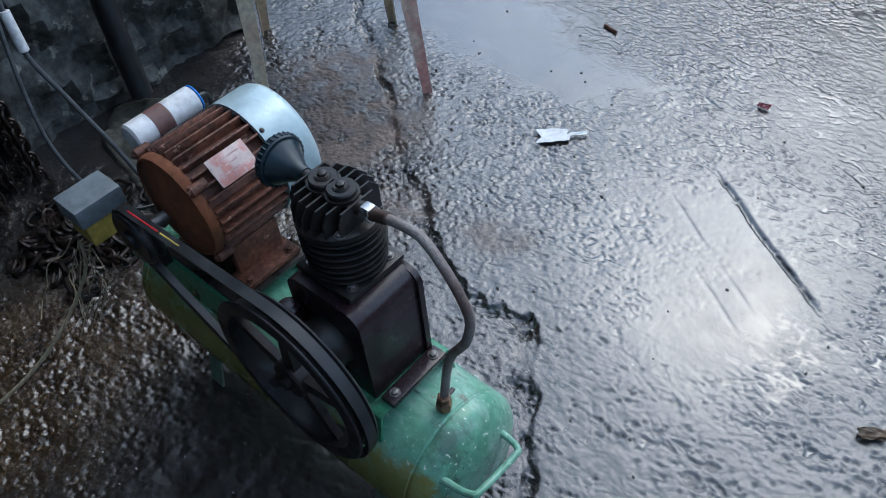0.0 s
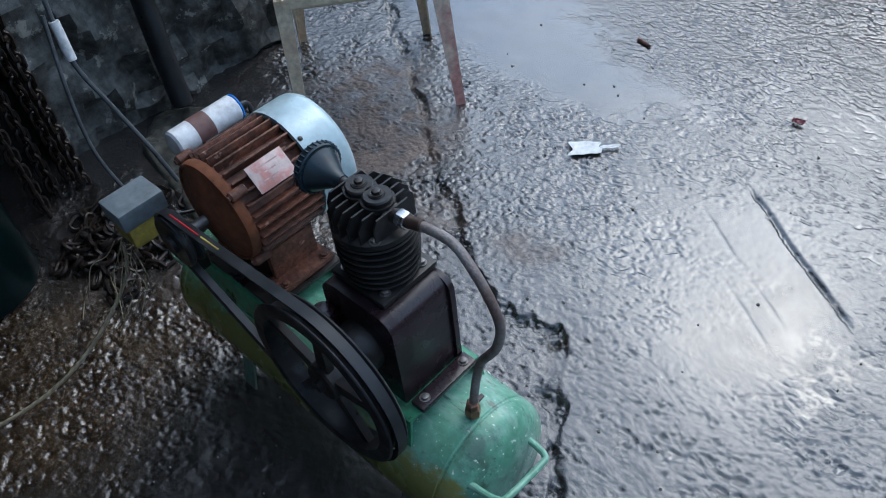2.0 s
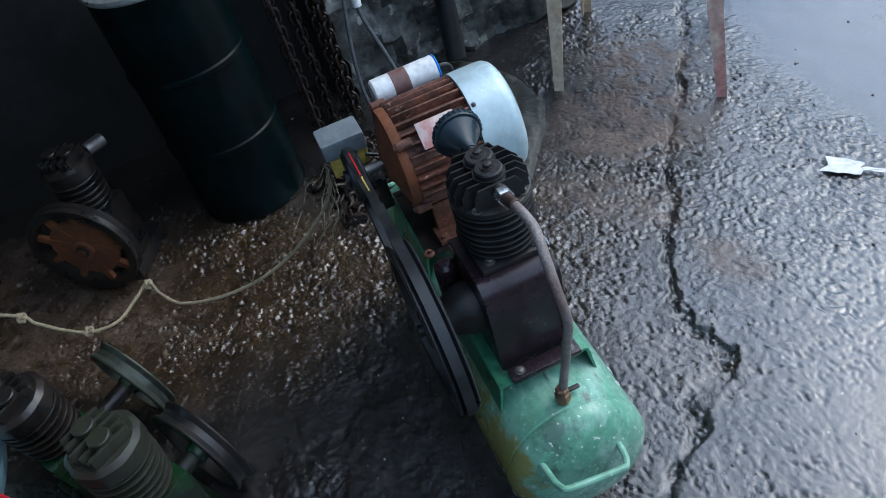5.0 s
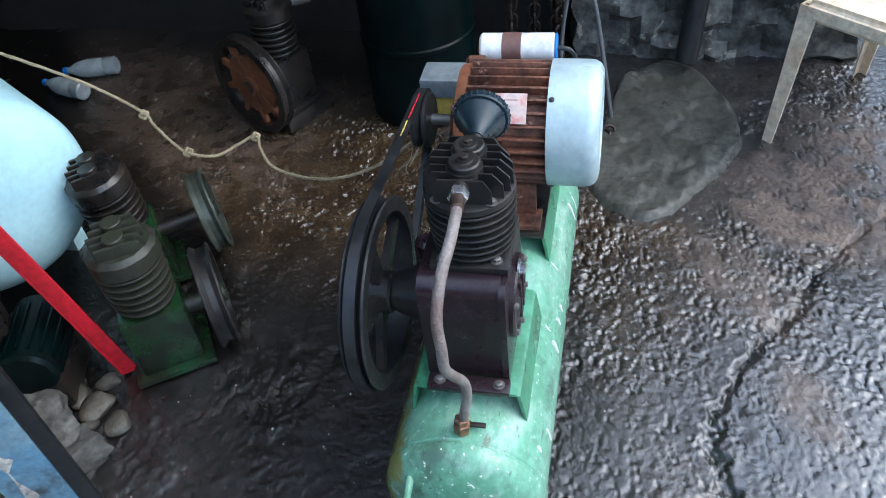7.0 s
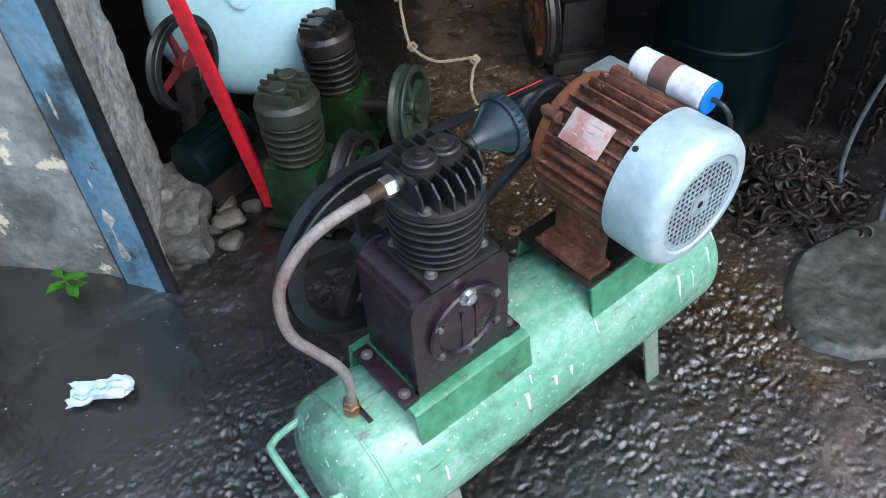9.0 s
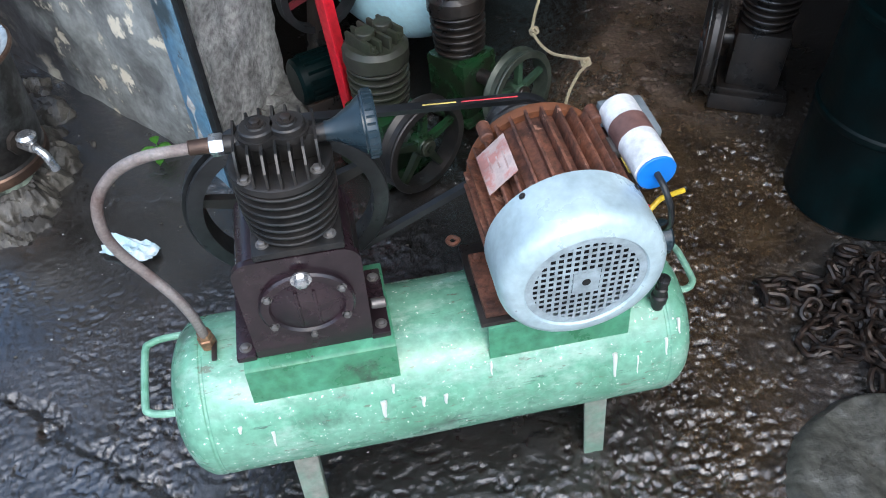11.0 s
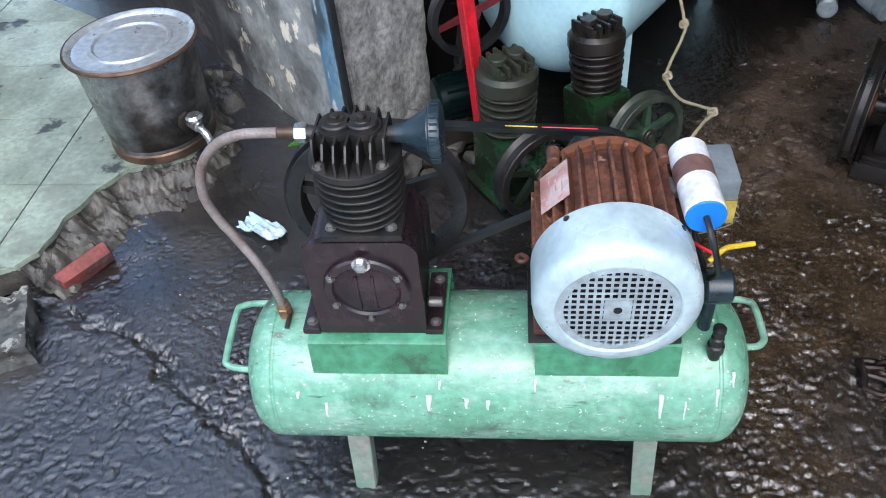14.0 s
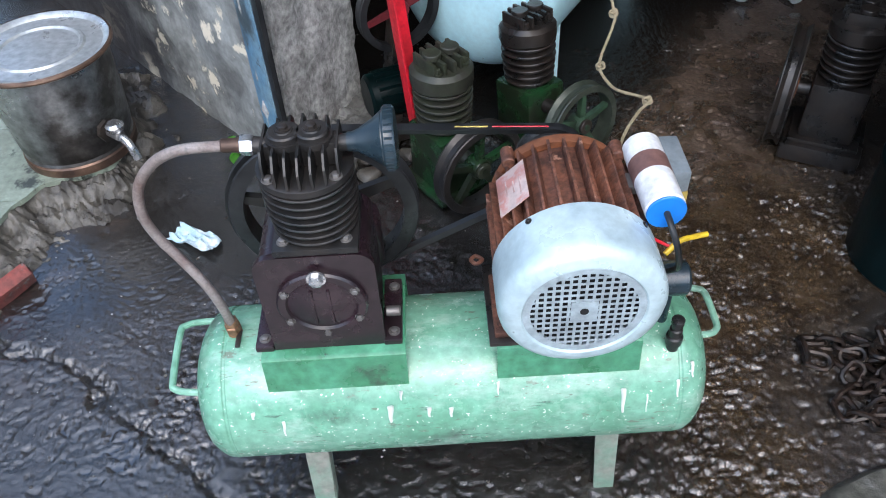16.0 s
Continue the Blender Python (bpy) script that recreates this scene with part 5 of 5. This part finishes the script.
# tiled floor with a broken edge, and the steel pot on it
def tiled_floor():
    edge = [(-1.55, 0.16), (-1.16, 0.38), (-1.10, 0.56), (-1.06, 0.66), (-1.01, 0.735), (-0.93, 0.765), (-0.86, 0.80), (-0.845, 0.90), (-0.90, 1.05), (-1.02, 1.30)]
    curve_edge = [(p.x + 0.010 * noise.noise(p * 25), p.y + 0.010 * noise.noise(p * 21)) for p in curve_points([(x, y, 0) for x, y in edge], 8)]
    bm = add_plate(bmesh.new(), [(x - 0.01, y + 0.004) for x, y in curve_edge] + [(-2.6, 2.4), (-2.6, 0.16)], 0.072)
    base = structure("pavement", bm, RUBBLE, "raised floor with a broken mortar edge", "pavement")
    floor_shape = curve_edge + [(-2.6, 2.4), (-2.6, 0.16)]

    def clip(poly, axis, value, keep_above):
        out = []
        for p, q in zip(poly, poly[1:] + poly[:1]):
            a, b = (p[axis] - value) * (1 if keep_above else -1), (q[axis] - value) * (1 if keep_above else -1)
            if a >= 0:
                out.append(p)
            if (a >= 0) != (b >= 0):
                t = a / (a - b)
                out.append((p[0] + (q[0] - p[0]) * t, p[1] + (q[1] - p[1]) * t))
        return out
    size, joint = 0.305, 0.0025
    for i in range(7):
        for j in range(8):
            x1, y0 = -0.62 - size * i, 0.07 + size * j
            shape = floor_shape
            for axis, value, above in ((0, x1 - size + joint, True), (0, x1, False), (1, y0, True), (1, y0 + size - joint, False)):
                shape = clip(shape, axis, value, above) if shape else shape
            if len(shape) > 2:
                t = add_plate(bmesh.new(), shape, 0.012 + 0.002 * ((i * 7 + j * 3) % 3), Matrix.Translation((0, 0, 0.070)))
                part("tile", t, TILE, base)
    # sloping broken mortar below the edge
    pts = edge[1:]
    bm = bmesh.new()
    rows = []
    P = [Vector((x, y, 0)) for x, y in pts]
    dense = curve_points(P, 26)
    for k, p in enumerate(dense):
        d = (dense[min(k + 1, len(dense) - 1)] - dense[max(k - 1, 0)]).normalized()
        o = Vector((d.y, -d.x, 0))
        w = 0.13 + 0.06 * noise.noise(p * 9)
        rows.append([bm.verts.new(p + o * (w * f - 0.012) + Vector((0, 0, 0.072 * (1 - f) ** 1.1 + (0.030 * noise.fractal((p + o * w * f) * 16, 0.9, 2, 4) + 0.008 * noise.noise((p + o * w * f) * 90)) * min(1, 6 * f + 0.2) - 0.012 * f))) for f in [j / 24 for j in range(25)]])
    for a, b in zip(rows, rows[1:]):
        for k in range(24):
            bm.faces.new((a[k], a[k + 1], b[k + 1], b[k]))
    structure("pavement_edge", bm, RUBBLE, "crumbling mortar slope along the floor's edge", "pavement")
    ob = part("brick", roughen(box((0, 0, 0), (0.135, 0.036, 0.05), 0.008), 0.008, 0.03), BRICK)
    ob.matrix_world = pose(-1.027, 0.432, 0.022, 22, -6, 49)
    tagged(ob, "red brick stuck in the broken floor edge", "brick")


tiled_floor()
lump = part("concrete_lump", roughen(rough_block((0, 0, 0.015), (0.12, 0.19, 0.08), 18, 0.012, 0.06, 12.0), 0.004, 0.015, 2.0), ROCK)
lump.matrix_world = pose(-1.135, 0.225, 0.0, 0, 0, 24)
tagged(lump, "weathered grey concrete lump at the broken floor edge", "concrete")


def pot():
    root = thing("steel_pot", pose(-0.957, 0.897, 0.083) @ Matrix.Diagonal((1.14, 1.14, 1.14, 1)), "large dented stainless steel drum with lid and tap, sooty", "pot")
    part("body", lathe([(0, 0), (0.116, 0), (0.120, 0.003), (0.122, 0.016), (0.119, 0.020), (0.122, 0.026), (0.119, 0.032), (0.124, 0.05), (0.130, 0.14), (0.135, 0.245), (0.135, 0.25), (0, 0.25)], (0, 0, 0), (0, 0, 1), 48), POT_STEEL, root)
    part("lid", lathe([(0.128, 0.0), (0.146, 0.0), (0.149, 0.004), (0.149, 0.009), (0.145, 0.012), (0.136, 0.010), (0.130, 0.004), (0.095, 0.004), (0.091, 0.008), (0.085, 0.008), (0.080, 0.004), (0, 0.006)], (0, 0, 0.248), (0, 0, 1), 56), LID, root, "dented steel lid with raised rings")
    part("base_ring", lathe([(0.117, 0), (0.124, 0), (0.125, 0.004), (0.125, 0.020), (0.121, 0.024)], (0, 0, 0.001), (0, 0, 1), 48), BROWNED, root, "browned base ring")
    part("lid_rim", lathe([(0.146, 0), (0.150, 0.002), (0.1515, 0.006), (0.150, 0.010), (0.146, 0.012)], (0, 0, 0.249), (0, 0, 1), 48), BROWNED, root, "browned rolled rim")
    c = Vector((0.105, -0.078, 0.095))
    d = Vector((0.78, -0.62, 0)).normalized()
    tap = part("tap", cyl(c, c + d * 0.055, 0.012), STEEL, root)
    part("nut", lathe([(0, 0), (0.026, 0), (0.026, 0.012), (0, 0.012)], c + d * 0.006, c + d, 8), IRON_OILY, tap)
    part("spout", tube([c + d * 0.045, c + d * 0.075 + Vector((0, 0, -0.01)), c + d * 0.090 + Vector((0, 0, -0.045))], 0.009, n=5), CHROME, tap)
    part("knob", lathe([(0, 0), (0.010, 0), (0.018, 0.008), (0.020, 0.018), (0.014, 0.024), (0, 0.025)], c + d * 0.045 + Vector((0, 0, 0.008)), c + d * 0.045 + Vector((0, 0, 1)), 20), CHROME, tap)


pot()


# rope hanging from the tank and lying over to the compressor
def rope():
    line = [(0.30, 1.16, 0.62), (0.39, 1.01, 0.47), (0.423, 0.914, 0.37), (0.42, 0.895, 0.335), (0.385, 0.83, 0.30), (0.375, 0.79, 0.285), (0.40, 0.74, 0.265), (0.44, 0.69, 0.275), (0.462, 0.655, 0.285), (0.435, 0.64, 0.262), (0.40, 0.60, 0.235), (0.36, 0.50, 0.24), (0.33, 0.40, 0.27), (0.32, 0.30, 0.32), (0.325, 0.20, 0.40), (0.322, 0.175, 0.475)]
    bm = bmesh.new()
    P = curve_points(line, 30)
    for ph in (0, math.pi * 2 / 3, math.pi * 4 / 3):
        pts = []
        for k, p in enumerate(P):
            d = (P[min(k + 1, len(P) - 1)] - P[max(k - 1, 0)]).normalized()
            s = d.cross(Vector((0.2, 0.3, 0.93))).normalized()
            u = s.cross(d)
            a = ph + k * 0.42
            pts.append(p + (s * math.cos(a) + u * math.sin(a)) * 0.0019)
        add_tube(bm, pts, 0.0021, seg=5, smooth=False)
    ob = part("rope", bm, ROPE)
    tagged(ob, "twisted jute rope with knots, tied between tank and compressor", "rope")
    for q in ((0.423, 0.912, 0.362), (0.378, 0.80, 0.288), (0.458, 0.657, 0.282)):
        bm = bmesh.new()
        q = Vector(q)
        for k in range(3):
            a = k * 2.1
            e1, e2 = Vector((math.cos(a), math.sin(a), 0.4)).normalized(), Vector((-math.sin(a), 0.3, math.cos(a))).normalized()
            add_tube(bm, [q + (e1 * math.cos(t) + e2 * math.sin(t)) * 0.009 for t in [2 * math.pi * j / 8 for j in range(8)]], 0.0028, seg=6, n=3, closed=True)
        part("knot", bm, ROPE, ob)


rope()


def link(bm, m, length=0.050, width=0.032, r=0.0056):
    pts = []
    for k in range(10):
        a = 2 * math.pi * k / 10
        pts.append(m @ Vector((width / 2 * math.cos(a), (length - width) / 2 * (1 if math.sin(a) >= 0 else -1) + width / 2 * math.sin(a), 0)))
    add_tube(bm, pts, r, seg=6, closed=True, smooth=False)


def chains():
    rng = random.Random(4)
    bm = bmesh.new()
    for k in range(300):
        rr, a = min(abs(rng.gauss(0, 1)), 2.2) * 0.060, rng.random() * 6.283
        x, y = 0.905 + rr * math.cos(a) * 1.2, 0.015 + rr * math.sin(a) * 1.5
        z = level(x, y) + 0.008 + rng.random() * max(0.006, 0.075 - rr * 0.55)
        link(bm, Matrix.Translation((x, y, z)) @ Euler((rng.uniform(-0.8, 0.8), rng.uniform(-0.8, 0.8), rng.random() * 6.28)).to_matrix().to_4x4())
    for strand in (((0.86, 0.12), (0.80, 0.135), (0.75, 0.155), (0.705, 0.16), (0.700, 0.125), (0.745, 0.10)), ((0.84, 0.02), (0.79, 0.04), (0.735, 0.03), (0.725, -0.005), (0.765, -0.035), (0.81, -0.05), (0.84, -0.09))):
        P = curve_points([(x, y, 0) for x, y in strand], 8)
        at, turn = 0.0, 0
        for p, q in zip(P, P[1:]):
            at += (q - p).length
            if at > 0.033:
                at, turn = 0.0, turn + 1
                link(bm, Matrix.Translation((q.x, q.y, level(q.x, q.y) + 0.014)) @ Euler((0, radians(25 + 75 * (turn % 2)), math.atan2(q.y - p.y, q.x - p.x) - math.pi / 2)).to_matrix().to_4x4())
    ob = part("chain_heap", bm, CHAIN_IRON)
    tagged(ob, "heap of rusty steel chain on the ground", "chain", kind="stuff")
    for n, (x, y) in enumerate(((1.16, 0.12), (1.22, 0.06), (1.26, 0.0), (1.20, -0.02))):
        bm = bmesh.new()
        for k in range(44):
            link(bm, Matrix.Translation((x, y, 0.02 + 0.029 * k)) @ Euler((radians(90), 0, radians(90) * (k % 2) + 0.3 * n)).to_matrix().to_4x4())
        tagged(part("hanging_chain", bm, CHAIN_IRON), "rusty steel chain hanging down the dark wall", "chain", "hanging chains")


chains()


def wall_cables():
    ob = part("cable", tube([(1.12, -0.13, 0.62), (1.085, -0.11, 0.43), (1.04, -0.14, 0.28), (0.98, -0.17, 0.14), (0.95, -0.19, 0.03)], 0.0065), CABLE_GREY)
    tagged(ob, "grey cable hanging to the ground with a white sleeve", "cable")
    part("sleeve", cyl((1.102, -0.118, 0.525), (1.080, -0.110, 0.425), 0.0135), WHITE_PLASTIC, ob, "white plastic sleeve")
    ob = part("cable", tube([(1.10, -0.10, 0.55), (1.06, -0.06, 0.38), (1.03, -0.04, 0.22), (0.99, -0.05, 0.10), (0.97, -0.08, 0.02)], 0.0055), CABLE_GREY)
    tagged(ob, "thin grey cable hanging to the ground", "cable")
    ob = part("pipe", tube([(1.34, -0.47, 1.5), (1.31, -0.45, 0.8), (1.27, -0.42, 0.3), (1.22, -0.40, 0.06)], 0.034, seg=14), BLACK_RUBBER)
    tagged(ob, "thick black rubber pipe down the stone wall", "pipe")


wall_cables()


def crumpled(name, at, size, turn, material, label, category, seed):
    bm = bmesh.new()
    bmesh.ops.create_grid(bm, x_segments=16, y_segments=10, size=0.5)
    for v in bm.verts:
        x, y = v.co.x, v.co.y
        k = 1 + 0.35 * noise.noise(Vector((x * 3 + seed, y * 3, seed)))
        v.co = Vector((x * size[0] * k, y * size[1] * k, size[2] * (0.5 + 0.8 * noise.fractal(Vector((x * 4, y * 5, seed)), 0.8, 2, 3)) + 0.003))
    bmesh.ops.solidify(bm, geom=bm.faces[:], thickness=0.0015)
    ob = part(name, bm, material)
    ob.matrix_world = pose(at[0], at[1], level(*at) + 0.006, 0, 0, turn)
    return tagged(ob, label, category)


crumpled("plastic_scrap", (-0.622, 0.580), (0.125, 0.055, 0.022), -28, RAG, "crumpled pale blue plastic scrap on the wet ground", "litter", 1.7)
crumpled("paper_scrap", (0.134, -1.022), (0.088, 0.052, 0.002), 41, PAPER, "torn white paper scrap on the wet concrete", "litter", 4.1)
crumpled("paper_scrap", (0.080, -1.068), (0.055, 0.014, 0.002), 44, PAPER, "narrow torn paper strip on the wet concrete", "litter", 6.3)


def plant():
    at = (-0.566, 0.900)
    root = thing("weed", pose(at[0], at[1], level(*at)), "small bright green weed growing at the wall's foot", "plant")
    part("stem", tube([(0, 0, -0.01), (0.003, -0.006, 0.03), (0.001, -0.01, 0.055)], 0.002, seg=6), LEAF, root)
    for k in range(7):
        a, z = k * 2.4, 0.016 + 0.007 * k
        d = Vector((math.cos(a), math.sin(a), 0.35)).normalized()
        s = d.cross(Vector((0, 0, 1))).normalized()
        bm = bmesh.new()
        L = 0.042 + 0.008 * (k % 3)
        c = Vector((0.001, -0.008, z))
        rowv = []
        for f, w in ((0, 0.002), (0.3, 0.010), (0.6, 0.013), (0.85, 0.007), (1, 0.0008)):
            q = c + d * L * f + Vector((0, 0, -0.018 * f * f))
            rowv.append([bm.verts.new(q + s * w), bm.verts.new(q + Vector((0, 0, -0.003))), bm.verts.new(q - s * w)])
        for p, q in zip(rowv, rowv[1:]):
            for j in (0, 1):
                bm.faces.new((p[j], p[j + 1], q[j + 1], q[j]))
        bmesh.ops.solidify(bm, geom=bm.faces[:], thickness=0.0006)
        part("leaf", bm, LEAF, root)


plant()


def rubble():
    rng = random.Random(9)
    spots = [(-0.17, 0.87, 0.035), (-0.20, 0.80, 0.028), (-0.15, 0.93, 0.03), (-0.10, 0.88, 0.022), (-0.22, 0.86, 0.02)]
    for x, y, r in spots:
        bm = bmesh.new()
        bmesh.ops.create_icosphere(bm, subdivisions=3, radius=r)
        for v in bm.verts:
            v.co = Vector((v.co.x * 1.2, v.co.y, v.co.z * 0.6)) * (1 + 0.5 * noise.noise(v.co / r * 0.9 + Vector((x * 9, y * 7, 0))))
        ob = part("rubble_stone", bm, RUBBLE)
        ob.matrix_world = pose(x, y, level(x, y) + r * 0.2, 0, 0, rng.uniform(0, 360))
        tagged(ob, "small broken stone lying on the wet ground", "stone", "rubble stones")
    bm = bmesh.new()
    for k in range(260):
        x, y = rng.uniform(-1.0, 1.1), rng.uniform(-1.5, 1.1)
        r = rng.uniform(0.0015, 0.004)
        bmesh.ops.create_icosphere(bm, subdivisions=1, radius=r, matrix=Matrix.Translation((x, y, level(x, y) + r * 0.3)) @ Matrix.Diagonal((1.3, 1, 0.7, 1)))
    tagged(part("grit", bm, RUBBLE), "scattered fine grit on the wet ground", "gravel", kind="stuff")


rubble()


DEAD_LEAF = mat("dead_leaf", (0.09, 0.05, 0.015), 0.5, tint=(0.03, 0.02, 0.01), size=40, amount=0.9, bump=0.2)


def small_litter():
    ob = part("stick", roughen(tube([(0.271, -1.570, level(0.271, -1.570) + 0.004), (0.298, -1.579, level(0.298, -1.579) + 0.005), (0.325, -1.588, level(0.325, -1.588) + 0.004)], 0.006, seg=8), 0.001, 0.01), RUST)
    tagged(ob, "short dark stick lying on the wet concrete", "stick")
    crumpled("dead_leaf", (-0.90, -0.63), (0.055, 0.026, 0.005), 30, DEAD_LEAF, "wet brown dead leaf flattened on the concrete", "leaf", 8.2)
    crumpled("wrapper", (-0.282, -1.459), (0.035, 0.020, 0.006), 12, RED_DULL, "torn dull red wrapper on the wet concrete", "litter", 2.6)
    # frayed string hanging from the switch box
    rng = random.Random(3)
    root = thing("string", pose(0.33, 0.165, 0.462), "frayed thin string tangled under the switch box", "string")
    for k in range(7):
        p = Vector((rng.uniform(-0.03, 0.03), rng.uniform(-0.02, 0.02), 0))
        pts = [p]
        for j in range(5):
            p = p + Vector((rng.uniform(-0.03, 0.03), rng.uniform(0.0, 0.03), rng.uniform(-0.05, -0.015)))
            pts.append(p.copy())
        part("strand", tube(pts, 0.0012, seg=5, n=4), ROPE, root)
    bm = bmesh.new()
    for k in range(170):
        x, y = rng.uniform(-1.0, 0.6), rng.uniform(0.1, 0.9) if k % 2 else rng.uniform(-0.7, 0.9)
        r = abs(rng.gauss(0, 0.0009)) + 0.0005
        bmesh.ops.create_icosphere(bm, subdivisions=1, radius=r, matrix=Matrix.Translation((x, y, level(x, y) + r * 0.3)) @ Matrix.Diagonal((1.6, 1, 0.5, 1)))
    tagged(part("paint_flecks", bm, CONCRETE), "scattered pale flecks on the dark wet ground", "litter", kind="stuff")


small_litter()

CLEAR = mat("clear_bottle_plastic", (0.70, 0.78, 0.80), 0.12, size=20, bump=0.3, bump_size=40)
CLEAR.node_tree.nodes["Principled BSDF"].inputs["Transmission Weight"].default_value = 0.55
for bx, by, turn in ((1.04, 1.66, 75), (1.17, 1.63, 105)):
    bottle = thing("plastic_bottle", pose(bx, by, level(bx, by) + 0.034, 0, 90, turn) @ Matrix.Diagonal((0.75, 0.75, 0.75, 1)), "empty clear plastic bottle lying on the dark floor", "bottle", "empty bottles")
    part("body", lathe([(0, 0), (0.034, 0), (0.042, 0.006), (0.043, 0.05), (0.039, 0.06), (0.043, 0.07), (0.043, 0.15), (0.034, 0.19), (0.016, 0.225), (0.014, 0.24), (0, 0.24)], (0, 0, -0.12), (0, 0, 1), 24), CLEAR, bottle)
    part("cap", cyl((0, 0, 0.118), (0, 0, 0.138), 0.0165), BLUE_PLASTIC, bottle)
